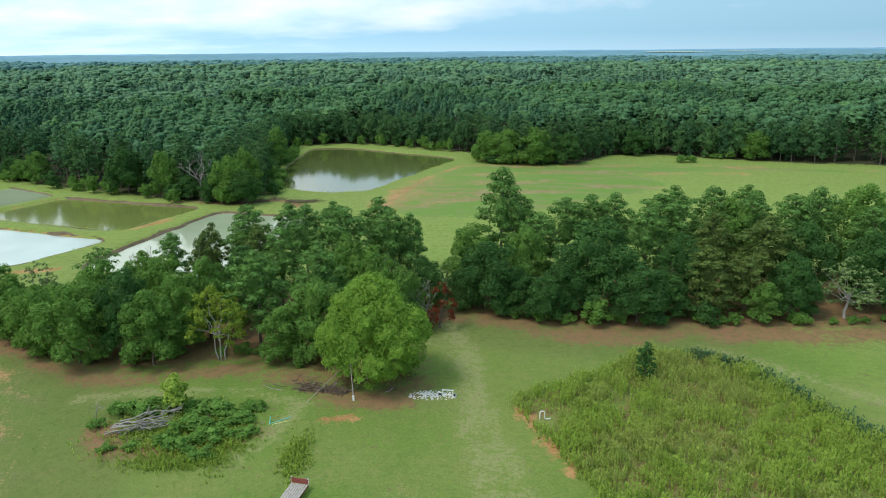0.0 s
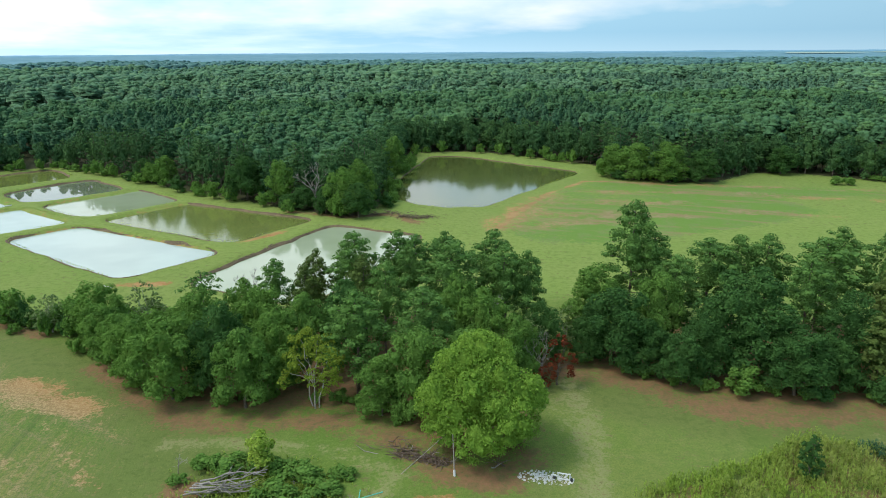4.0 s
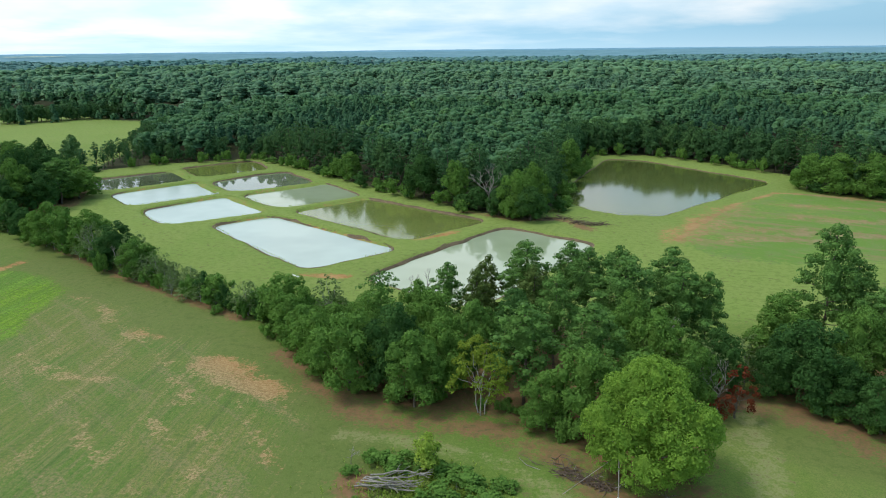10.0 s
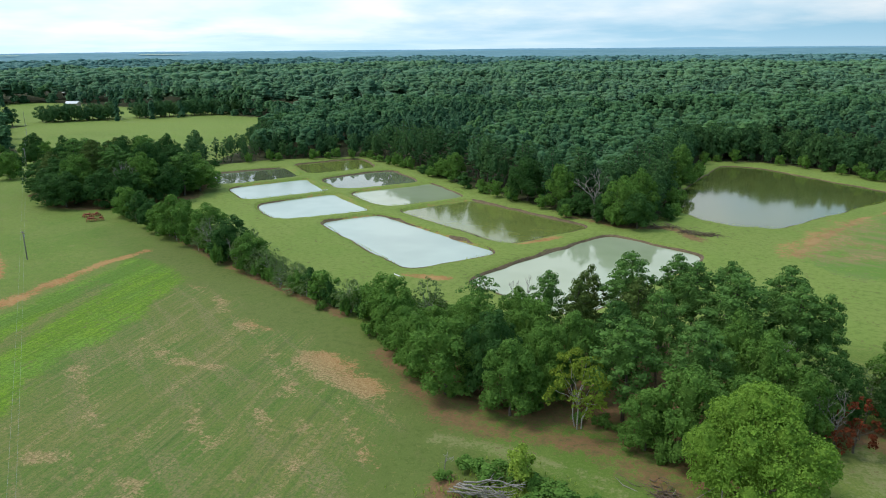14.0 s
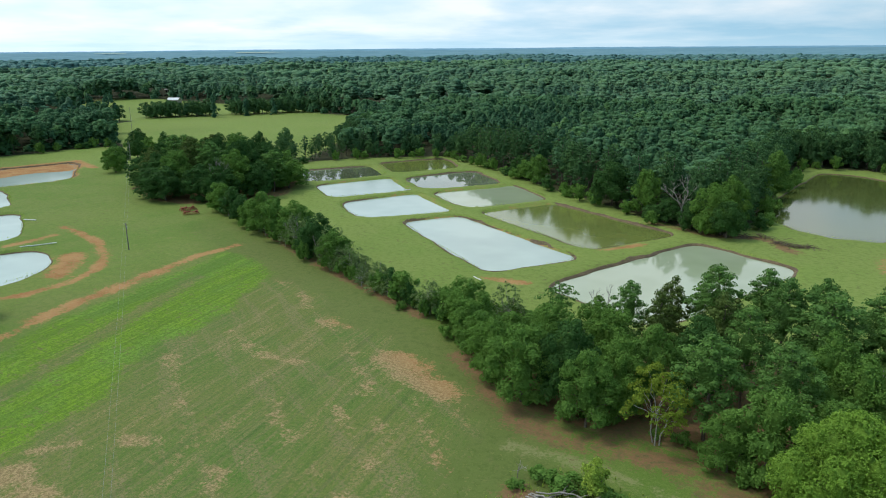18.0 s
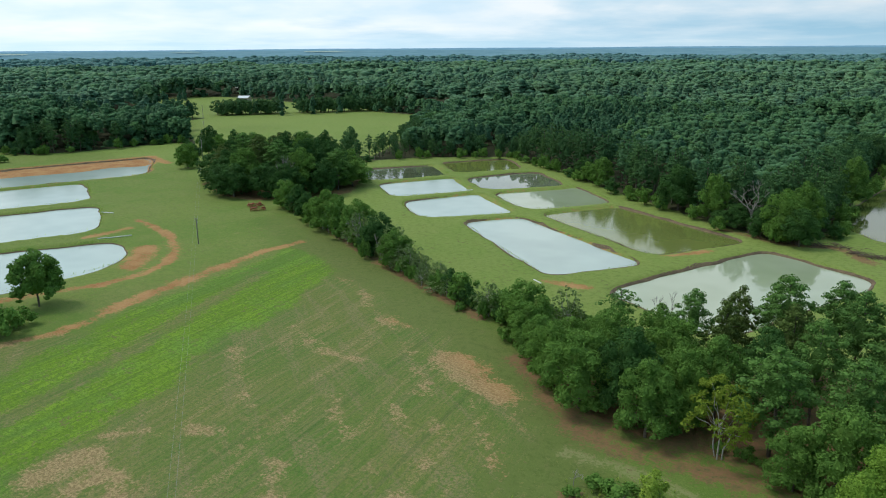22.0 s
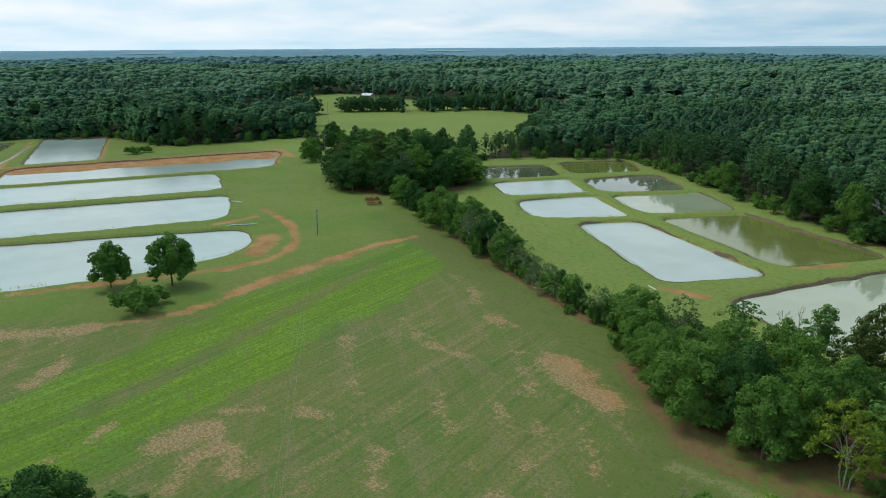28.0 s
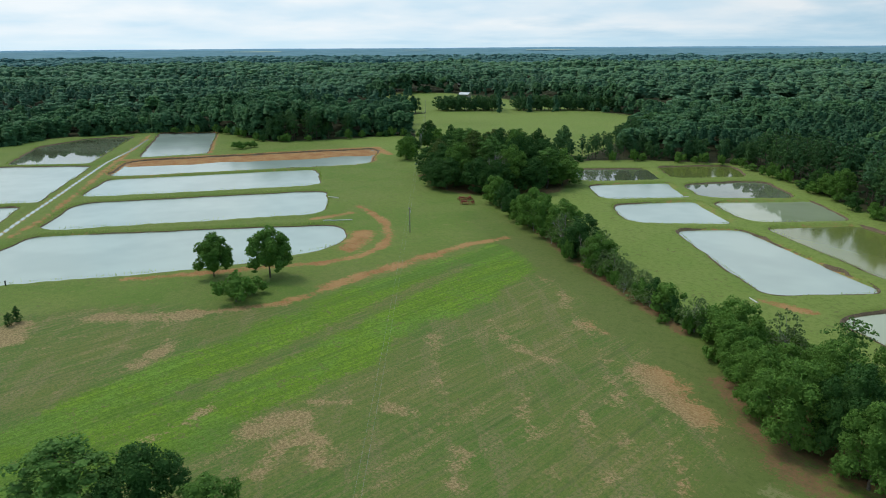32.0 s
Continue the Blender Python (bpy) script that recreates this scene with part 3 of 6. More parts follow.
def build_ground():
    def axis(lo, hi, step):
        core = np.arange(lo, hi + 0.1, step)
        low, high, d = [], [], step
        a, b = lo, hi
        while a > -5200 or b < 5200:
            d *= 1.35
            a, b = a - d, b + d
            low.append(a)
            high.append(b)
        return np.concatenate([np.array(low)[::-1], core, high])

    xs, ys = axis(-520, 140, 1.5), axis(-40, 370, 1.5)
    X, Y = np.meshgrid(xs, ys)
    P = np.stack([X.ravel(), Y.ravel()], 1)
    z = (value_noise(P, 37) - 0.5) * 0.35 + (value_noise(P, 9) - 0.5) * 0.10
    z *= smooth(np.linalg.norm(P, axis=1), 2500, 600)
    clay = np.zeros(len(P))
    sand, litter = clay.copy(), clay.copy()
    for k, outline in OUTLINES.items():
        s = near_signed(P, outline)
        s = s + (value_noise(P, 5) - 0.5) * 1.2
        m = s < 9
        flat = smooth(s, 9, 3)
        z = np.where(m, z * (1 - flat) + 0.12 * flat, z)
        deep = -1.05 if PONDS[k][2] == "drained" else -1.7
        z = np.where(s < 1.3, np.maximum(deep, WATER_Z + 0.55 * s), z)
        clay = np.maximum(clay, ((0.28 if k in ("A1", "A9", "Q4", "Q5") else 0.08) + 0.36 * value_noise(P, 16)) * smooth(s, 1.2, 0.2))
        if PONDS[k][2] == "drained":
            clay = np.maximum(clay, smooth(s, 2.5, 0.5))
            z = np.where(s < -1.5, z + 0.42 * smooth(0.97 * P[:, 0] - 0.24 * P[:, 1] + 5 * (value_noise(P, 14) - 0.5), -361, -372), z)
    ditch = line_distance(P, DITCH)
    z = np.where(ditch < 3.2, np.minimum(z, -0.85 + 0.28 * ditch), z)
    clay = np.maximum(clay, 0.45 * smooth(ditch, 2.6, 0.6))
    for pts, w in CLAY_TRACKS:
        clay = np.maximum(clay, (0.6 + 0.35 * value_noise(P, 7)) * smooth(line_distance(P, pts) + 1.2 * (value_noise(P, 4) - 0.5), w * 1.9, w * 0.2))
    for pts, w in STRAW_SPOTS:
        near = line_distance(P, pts) + 2.4 * (value_noise(P, 3.2) - 0.5)
        clay = np.maximum(clay, (min(0.62, 0.16 + 0.2 * w) + 0.3 * value_noise(P, 2.2)) * smooth(near, w * 2.0, w * 0.3))
    for pts, w in SAND_TRACKS:
        sand = np.maximum(sand, 0.56 * smooth(line_distance(P, pts), w * 2.2, w * 0.3))
    for pts, w in LITTER:
        litter = np.maximum(litter, (0.55 + 0.45 * value_noise(P, 6)) * smooth(line_distance(P, pts), w * 1.7, w * 0.3))
    litter = np.maximum(litter, 0.42 * smooth(signed(P, WEEDS), 0.5, -1.5))
    for poly in GROVES:
        litter = np.maximum(litter, 0.85 * smooth(signed(P, poly), 0.0, -3.5))
    blur = 7 * (value_noise(P, 14) - 0.5)
    hay = smooth(signed(P, HAY) + blur, 4 + 5 * smooth(P[:, 0], -75, -55), -4 - 7 * smooth(P[:, 0], -75, -55))
    crop = smooth(signed(P, CROP) + 4 * (value_noise(P, 9) - 0.5), 2.4, -2.4)
    crop *= 1 - 0.85 * smooth(line_distance(P, [(-149, 105), (-130, 69), (-122, 54), (-117, 43), (-112, 31)]), 3.2, 1.2)
    for pts, w in TILL_SPOTS:
        near = line_distance(P, pts) + 6 * (value_noise(P, 8) - 0.5)
        clay = np.maximum(clay, (0.36 + 0.3 * value_noise(P, 5)) * smooth(near, w * 3.4, w * 0.3))
    till = smooth(signed(P, TILL), 6, -6) * (0.55 + 0.6 * value_noise(P, 30))
    far = np.linalg.norm(P, axis=1)
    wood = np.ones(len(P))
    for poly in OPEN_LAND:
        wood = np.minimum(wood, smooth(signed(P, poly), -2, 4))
    nx, ny = len(xs), len(ys)
    i = np.arange(nx * ny).reshape(ny, nx)
    quads = np.stack([i[:-1, :-1], i[:-1, 1:], i[1:, 1:], i[1:, :-1]], -1).reshape(-1, 4)
    me = mesh_fast("ground", np.column_stack([P, z]), [quads], [GROUND], smooth=True)
    for name, cols in (("zones_a", (clay, crop, hay, np.ones(len(P)))), ("zones_b", (till, sand, litter, wood))):
        a = me.attributes.new(name, "FLOAT_COLOR", "POINT")
        a.data.foreach_set("color", np.stack(cols, 1).astype(np.float32).ravel())
    # mown grass paler round ponds and east field, darker along hedgerow and grove feet
    row = np.interp(P[:, 0], [-300, -230, -150, -90, -40, 0, 400], [165, 160, 136, 118, 136, 150, 150])
    north = smooth(P[:, 1] - row, -6, 10)
    grass_tone = 0.4 + north * (0.3 + 0.4 * value_noise(P, 60)) + 0.2 * smooth(P[:, 0], -150, -175) * (1 - north)
    grass_tone = grass_tone + 0.3 * smooth(P[:, 0], 46, 62) * smooth(P[:, 1], 60, 80) * (1 - north)
    grass_tone = grass_tone - 0.4 * (1 - north) * smooth(line_distance(P, [(-190, 140), (-150, 128), (-100, 112), (-60, 92), (-46, 78), (-44, 50)]), 16, 5)
    grass_tone = grass_tone - 0.3 * (1 - north) * smooth(line_distance(P, [(0, 112), (20, 106), (45, 106)]), 9, 3)
    a = me.attributes.new("grass_tone", "FLOAT", "POINT")
    a.data.foreach_set("value", np.clip(grass_tone, 0, 1).astype(np.float32))
    return tagged(new("ground", me), "mown grass, hay fields and red clay tracks on flat farmland", "ground", kind="structure")


build_ground()


def build_ponds():
    for k, outline in OUTLINES.items():
        kind = PONDS[k][2]
        c = outline.mean(0)
        v = c + (outline - c) * (1 + 1.6 / np.linalg.norm(outline - c, axis=1))[:, None]
        level = WATER_Z
        if kind == "drained":
            level = -0.86
        me = mesh_fast("water", np.column_stack([v, np.full(len(v), level)]), [np.arange(len(v))[None, :]],
                       [{"olive": WATER_OLIVE, "clear": WATER_CLEAR, "pale": WATER_PALE, "deep": WATER_DEEP}.get(kind, WATER_MILKY)])
        label = {"deep": "deep olive-green pond water mirroring the woods", "clear": "dark still fish pond water mirroring trees and clouds", "pale": "pale still fish pond water mirroring trees and clouds", "olive": "olive-green fish pond water mirroring trees and clouds", "milky": "pale milky fish pond water mirroring a cloudy sky",
                 "drained": "shallow pale water left in a drained clay pond"}[kind]
        tagged(new("water", me), label, "pond", "fish ponds", "structure")


build_ponds()


def build_banks():
    """A worn soil lip round each pond, just above the water."""
    for k, outline in OUTLINES.items():
        ring = []
        for a, b in zip(outline, np.roll(outline, -1, 0)):
            n = max(1, int(np.linalg.norm(b - a) / 1.2))
            ring += [a + (b - a) * j / n for j in range(n)]
        ring = np.array(ring)
        side = np.roll(ring, -1, 0) - np.roll(ring, 1, 0)
        nor = np.column_stack([side[:, 1], -side[:, 0]]) / np.maximum(np.linalg.norm(side, axis=1), 1e-6)[:, None]
        if not inside((ring - nor * 0.5)[:1], outline)[0]:
            nor = -nor
        shift = -(value_noise(ring, 5) - 0.5)[:, None] * 1.2
        clay = 1.35 if k in ("A2", "A9", "Q4", "Q5", "A1") else (0.35 if k in ("B", "Q1", "Q2", "Q3") else 0.85)
        wide = clay * (0.25 + 0.75 * value_noise(ring + 77, 7))[:, None] * (0.7 + 0.6 * value_noise(ring + 11, 1.7))[:, None]
        rows = []
        for off, lift in ((-0.5, -0.10), (0.1, 0.14), (wide * 0.75, 0.16), (wide, -0.05)):
            p = ring + nor * (off + shift)
            rows.append(np.column_stack([p, WATER_Z + 0.55 * np.broadcast_to(off, (len(ring), 1)) + lift]))
        V = np.concatenate(rows)
        n = len(ring)
        i = np.arange(n)
        j = (i + 1) % n
        Q = np.concatenate([np.column_stack([i + r * n, j + r * n, j + (r + 1) * n, i + (r + 1) * n]) for r in range(3)])
        tagged(new("bank", mesh_fast("bank", V, [Q], [SOIL])), "worn brown soil bank along the waterline", "bank", "pond banks", "structure")


build_banks()


def build_ditch_water():
    pts = [Vector(p) for p in DITCH]
    V = []
    for k, p in enumerate(pts):
        d = (pts[min(k + 1, len(pts) - 1)] - pts[max(k - 1, 0)]).normalized()
        V += [(p.x - d.y * 0.7, p.y + d.x * 0.7, -0.62), (p.x + d.y * 0.7, p.y - d.x * 0.7, -0.62)]
    Q = [(2 * k, 2 * k + 1, 2 * k + 3, 2 * k + 2) for k in range(len(pts) - 1)]
    tagged(new("water", mesh_fast("water", np.array(V), [np.array(Q)], [WATER_MILKY])), "narrow strip of water in a drainage ditch", "ditch", kind="structure")


build_ditch_water()

# ---- trees ----
def ico(level):
    bm = bmesh.new()
    bmesh.ops.create_icosphere(bm, subdivisions=level, radius=1)
    bm.verts.ensure_lookup_table()
    v = np.array([p.co[:] for p in bm.verts])
    f = np.array([[q.index for q in t.verts] for t in bm.faces])
    bm.free()
    return v, f


ICO1 = ico(1)


def leaf_quads(rng, lobes, size, cover, low=-0.6, out=0.9):
    """Leaf sprays over a set of round lobes (x, y, z, radius, upright radius)."""
    L = np.asarray(lobes, dtype=float)
    area = L[:, 3] * L[:, 4]
    n = int(cover * 4 * np.pi * area.sum() / size ** 2)
    i = rng.choice(len(L), n, p=area / area.sum())
    d = rng.normal(size=(n, 3))
    d /= np.linalg.norm(d, axis=1)[:, None]
    keep = d[:, 2] > low + rng.rand(n) * 0.3
    i, d = i[keep], d[keep]
    r = L[i][:, [3, 3, 4]]
    p = L[i, :3] + d * r * (0.82 + 0.30 * rng.rand(len(i)))[:, None]
    hidden = np.zeros(len(p), dtype=bool)
    for k, (x, y, z, a, b) in enumerate(L):
        q = (p - (x, y, z)) / (a, a, b)
        hidden |= ((q * q).sum(1) < 0.72) & (i != k)
    p, d = p[~hidden], d[~hidden]
    n = len(p)
    nor = d * out + rng.normal(size=(n, 3)) * 0.5 + (0, 0, 0.25)
    nor /= np.linalg.norm(nor, axis=1)[:, None]
    u = np.cross(nor, rng.normal(size=(n, 3)))
    u /= np.linalg.norm(u, axis=1)[:, None]
    w = np.cross(nor, u)
    s = size * (0.45 + 0.75 * rng.rand(n))[:, None]
    j = lambda: 0.7 + 0.6 * rng.rand(n)[:, None]
    a, b = p + u * s * 0.62 * j() - nor * s * 0.22, p + w * s * 0.45 * j()
    c, e = p - u * s * 0.62 * j() - nor * s * 0.22, p - w * s * 0.45 * j()
    V = np.stack([a, b, c, e], 1).reshape(-1, 3)
    return V, np.arange(4 * n).reshape(-1, 4)


def cores(lobes, shrink, shape):
    v, f = shape
    V, Fs = [], []
    for k, (x, y, z, a, b) in enumerate(lobes):
        V.append(v * (a * shrink, a * shrink, b * shrink) + (x, y, z))
        Fs.append(f + k * len(v))
    return np.concatenate(V), np.concatenate(Fs)


def crown_mesh(name, rng, lobes, size, cover, material, low=-0.45, core=0.78, shape=None):
    V, Q = leaf_quads(rng, lobes, size, cover, low)
    polys = [Q]
    if core:
        cv, cf = cores(lobes, core, shape or ICO1)
        polys.append(cf + len(V))
        V = np.concatenate([V, cv])
    return mesh_fast(name, V, polys, [material])


def tube(points, radii, sides=6):
    """A tapered limb along points."""
    pts = [Vector(p) for p in points]
    V = []
    for k, p in enumerate(pts):
        ax = (pts[min(k + 1, len(pts) - 1)] - pts[max(k - 1, 0)]).normalized()
        u = ax.orthogonal().normalized()
        w = ax.cross(u)
        for s in range(sides):
            t = 2 * math.pi * s / sides
            V.append(p + (u * math.cos(t) + w * math.sin(t)) * radii[k])
    Q = [[k * sides + s, k * sides + (s + 1) % sides, (k + 1) * sides + (s + 1) % sides, (k + 1) * sides + s]
         for k in range(len(pts) - 1) for s in range(sides)]
    return np.array([v[:] for v in V]), np.array(Q)


def limbs_mesh(name, tubes, material):
    V, Q, n = [], [], 0
    for v, q in tubes:
        V.append(v)
        Q.append(q + n)
        n += len(v)
    return mesh_fast(name, np.concatenate(V), [np.concatenate(Q)], [material], smooth=True)


def crooked(rng, a, b, r0, r1, bend=0.08, n=4):
    a, b = np.array(a, float), np.array(b, float)
    span = np.linalg.norm(b - a)
    pts = [a + (b - a) * k / n + (rng.normal(size=3) * span * bend if 0 < k < n else 0) for k in range(n + 1)]
    return tube(pts, [r0 + (r1 - r0) * k / n for k in range(n + 1)])


def broad_lobes(rng, h, r, base, count=30, waist=0.40):
    """Lobes of a hardwood, h high, r its crown's radius, leafy from height base: the heart, its boughs, then the clumps on every bough. Also how many come before the clumps."""
    span = h - base
    out = [(0, 0, base + span * 0.34, r * 0.60, span * 0.34), (0, 0, base + span * 0.62, r * 0.50, span * 0.28)]
    boughs = max(6, int(count * 0.42))
    for k in range(boughs):
        u = (k + 0.35) / boughs
        w = 0.88 + 0.12 * u / waist if u < waist else math.cos(math.pi * 0.5 * (u - waist) / (1 - waist)) ** 0.42
        a = k * 2.4 + rng.normal() * 0.35
        size = r * (0.25 + 0.13 * rng.rand()) * (1.1 - 0.25 * u)
        tall = size * (0.95 + 0.5 * rng.rand())
        rr = max(0.0, r * w * (0.86 + 0.22 * rng.rand()) - size * 0.8)
        z = base + tall * 0.75 + (span - tall * 1.75) * u + rng.normal() * 0.02 * span
        out.append((math.cos(a) * rr, math.sin(a) * rr, z, size, tall))
    inner = len(out)
    for x, y, z, a, b in out[2:inner]:
        away = np.array((x, y, 0.0)) / max(0.3, math.hypot(x, y))
        for k in range(7):
            d = rng.normal(size=3) + away * 0.9 + (0, 0, 0.45)
            d /= np.linalg.norm(d)
            lob = a * (0.28 + 0.20 * rng.rand())
            p = np.array((x, y, z)) + d * (a, a, b) * 0.86
            out.append((p[0], p[1], max(p[2], lob * 0.6), lob, lob * (0.75 + 0.3 * rng.rand())))
    return out, inner


def pine_lobes(rng, h, r, base, count=34):
    """Puffs of needles at the ends of a pine's branches."""
    out = [(0, 0, base + (h - base) * 0.45, r * 0.46, (h - base) * 0.36)]
    count = int(count * 1.6)
    phase = rng.rand() * 6.28
    for k in range(count):
        u = (k + 0.5) / count
        w = min(1.0, 0.62 + 1.3 * u) * (1 - u ** 3.0) ** 0.5
        a = k * 2.4 + rng.rand()
        w *= 0.9 + 0.14 * math.sin(3 * a + phase + 9 * u)
        lob = r * (0.15 + 0.09 * rng.rand())
        rr = max(0.0, r * w * (0.72 + 0.35 * rng.rand()) - lob * 0.5)
        out.append((math.cos(a) * rr, math.sin(a) * rr, base + (h - base - lob) * u + rng.normal() * 0.3, lob, lob * 0.72))
    return out


def make_tree(kind, seed, h, r, base, leaf, size=0.38, cover=1.2, count=30, bark=None, name="oak_tree", limbs=7, core=0.68, stems=1):
    """A tree > trunk, crown. Returns its Empty."""
    rng = np.random.RandomState(seed)
    top = new(name)
    tubes = []
    if kind == "pine":
        lobes = pine_lobes(rng, h, r, base, count)
        tubes.append(crooked(rng, (0, 0, -0.2), (0, 0, h * 0.95), 0.014 * h, 0.05, 0.010, 5))
        for x, y, z, a, b in lobes[1::4]:
            tubes.append(crooked(rng, (0, 0, z - 0.8), (x, y, z), 0.06, 0.03, 0.04, 2))
        core = core * 0.9
    else:
        lobes, inner = broad_lobes(rng, h, r, base, count)
        fork = base + (h - base) * 0.3
        for s in range(stems):
            off = rng.normal(size=2) * (0.5 if stems > 1 else 0)
            tubes.append(crooked(rng, (off[0], off[1], -0.2), (off[0] * 2.2, off[1] * 2.2, fork), 0.02 * h / stems ** 0.7, 0.012 * h / stems ** 0.6, 0.03, 3))
        for k in range(min(limbs, len(lobes) - inner)):
            x, y, z, a, b = lobes[inner + (k * 11) % (len(lobes) - inner)]
            tubes.append(crooked(rng, (0, 0, fork * (0.6 + 0.35 * rng.rand())), (x, y, z + b * 0.3), 0.0055 * h, 0.02, 0.05, 4))
    own = limbs if kind == "broad" and name == "oak_tree" and size < 0.6 else 0
    trunk = child("trunk", limbs_mesh("trunk", tubes[:len(tubes) - own] if own else tubes, bark or BARK), top)
    for t in tubes[len(tubes) - own:] if own else []:
        child("limb", limbs_mesh("limb", [t], bark or BARK), trunk)
    child("crown", crown_mesh("crown", rng, lobes if core else lobes[inner:], size, cover, leaf, core=core), top)
    return top


def make_snag(name, seed, h, spread, material, depth=4):
    """A bare dead tree > trunk, branches."""
    rng = np.random.RandomState(seed)
    top = new(name)
    trunk, twigs = [], []

    def grow(p, d, length, rad, level):
        q = p + d * length
        (trunk if level == 0 else twigs).append(crooked(rng, p, q, rad, rad * 0.6, 0.04, 3))
        if level < depth:
            for k in range(3 if level else 4):
                e = d + rng.normal(size=3) * spread + (0, 0, 0.25)
                e /= np.linalg.norm(e)
                at = p + d * length * (0.55 + 0.45 * rng.rand())
                grow(at, e, length * (0.5 + 0.25 * rng.rand()), rad * 0.55, level + 1)

    grow(np.array((0.0, 0.0, -0.2)), np.array((0.03, 0.02, 1.0)), h * 0.45, 0.018 * h, 0)
    child("trunk", limbs_mesh("trunk", trunk, material), top)
    tagged(child("brushwood", limbs_mesh("brushwood", twigs, material), top), kind="stuff")
    return top


STOCK = {}


def stock(key, label, category, group, *args, **kw):
    ob = make_tree(*args, **kw)
    tagged(ob, label, category, group)
    STOCK.setdefault(key, []).append([ob, False])


for s in range(4):
    stock("oak", "broad dark-green hardwood tree leafy almost to the ground", "tree", "grove trees", "broad", 11 + s, 14.0, 5.0, 0.3, LEAF_OAK, count=46 + 3 * s, size=0.29, cover=1.2, core=0.58)
for s in range(2):
    stock("light_oak", "broad mid-green hardwood tree with a full crown", "tree", "grove trees", "broad", 21 + s, 13.0, 4.6, 0.3, LEAF_LIGHT, count=44, size=0.29, cover=1.2, core=0.58)
for s in range(3):
    stock("pine", "tall loblolly pine with dark tufted crown", "tree", "pine trees", "pine", 31 + s, 18.0, 4.8, 5.0, LEAF_PINE, size=0.30, cover=1.2, count=40, name="pine_tree")
for s in range(2):
    stock("low_pine", "dull yellow-green pine with branches down to the ground", "tree", "pine trees", "pine", 41 + s, 15.0, 4.8, 1.0, LEAF_PINE_DULL, size=0.34, cover=1.2, count=44, name="pine_tree")
for s in range(3):
    stock("edge_oak", "round hardwood tree at the edge of the woods", "tree", "woodland edge trees", "broad", 51 + s, 15.5, 5.0, 0.3, LEAF_EDGE, size=0.72, cover=1.0, count=22, limbs=3, core=0.6)
for s in range(3):
    stock("edge_pine", "tall pine with bare trunk at the edge of the woods", "tree", "woodland edge trees", "pine", 61 + s, 17.5, 4.4, 4.5 - s * 2.0, LEAF_EDGE, size=0.62, cover=0.95, count=22, name="pine_tree")
for s in range(3):
    stock("shrub", "small bushy tree in the hedgerow", "tree", "hedgerow trees", "broad", 71 + s, 6.5, 2.7, 0.1, (LEAF_OAK, LEAF_LIGHT, LEAF_LIGHT)[s], size=0.36, cover=1.1, count=18, name="small_tree", limbs=4)
for s in range(2):
    stock("thin", "sparse grey-green small tree with visible limbs", "tree", "hedgerow trees", "broad", 81 + s, 8.0, 2.9, 1.2, LEAF_GREY, size=0.30, cover=1.4, count=36, bark=BARK_PALE, name="small_tree", limbs=14, core=0)
stock("bright", "broad yellow-green hardwood tree with several pale stems", "tree", "", "broad", 91, 16.5, 7.3, 0.1, LEAF_BRIGHT, count=70, size=0.26, cover=1.4, core=0.58, bark=BARK_PALE, stems=4, limbs=10)
stock("yellow", "thin yellowing tree with pale forked stems", "tree", "", "broad", 92, 12.0, 4.3, 2.2, LEAF_YELLOW, count=48, size=0.30, cover=1.7, bark=BARK_PALE, limbs=14, stems=3, core=0)
stock("red", "dying tree with rust-red leaves", "tree", "", "broad", 93, 8.0, 2.4, 0.6, LEAF_RED, count=26, size=0.30, cover=2.2, core=0)
stock("sparse_pine", "thin pine with open tufted branches", "tree", "pine trees", "pine", 94, 13.0, 3.6, 6.5, LEAF_PINE, size=0.34, cover=1.0, count=16, name="pine_tree", core=0.5)
for s in range(2):
    stock("bush", "round green leafy bush", "bush", "bushes", "broad", 95 + s, 3.4, 2.4, 0.0, LEAF_LIGHT, count=16, size=0.36, cover=1.1, name="bush", limbs=3)
stock("cedar", "small dark cone-shaped cedar in the weeds", "tree", "cedars", "pine", 98, 5.5, 1.7, 0.2, LEAF_OAK, size=0.26, cover=1.5, count=40, name="cedar_tree")
stock("pond_tree", "small round-headed tree on forked stems by the pond", "tree", "pond trees", "broad", 99, 10.5, 4.4, 1.3, LEAF_LIGHT, count=54, size=0.34, cover=1.2, stems=2, limbs=9, core=0.7)


def plant(key, x, y, turn=0.0, scale=1.0, tall=1.0, pick=0, label=""):
    slot = STOCK[key][pick % len(STOCK[key])]
    m = Matrix.Translation((x, y, -0.05)) @ Matrix.Rotation(turn, 4, "Z")
    if slot[1]:
        ob = copy_thing(slot[0], m)
    else:
        ob = slot[0]
        ob.matrix_basis = m
        slot[1] = True
    ob.scale = (scale, scale, scale * tall)
    return tagged(ob, label)


def scatter(rng, poly, gap, tries=4000):
    """Points inside an outline, no two closer than gap."""
    poly = np.asarray(poly, float)
    lo, hi = poly.min(0), poly.max(0)
    P = lo + rng.rand(tries, 2) * (hi - lo)
    P = P[inside(P, poly)]
    got = []
    for p in P:
        if all((p[0] - q[0]) ** 2 + (p[1] - q[1]) ** 2 > gap * gap for q in got):
            got.append(p)
    return got


def stand(key, x, y, h, r, seed, label=""):
    """Plant one tree of a given height and crown radius."""
    h0, r0 = SIZES[key]
    return plant(key, x, y, seed * 1.7, r / r0, (h / h0) / (r / r0), seed, label)


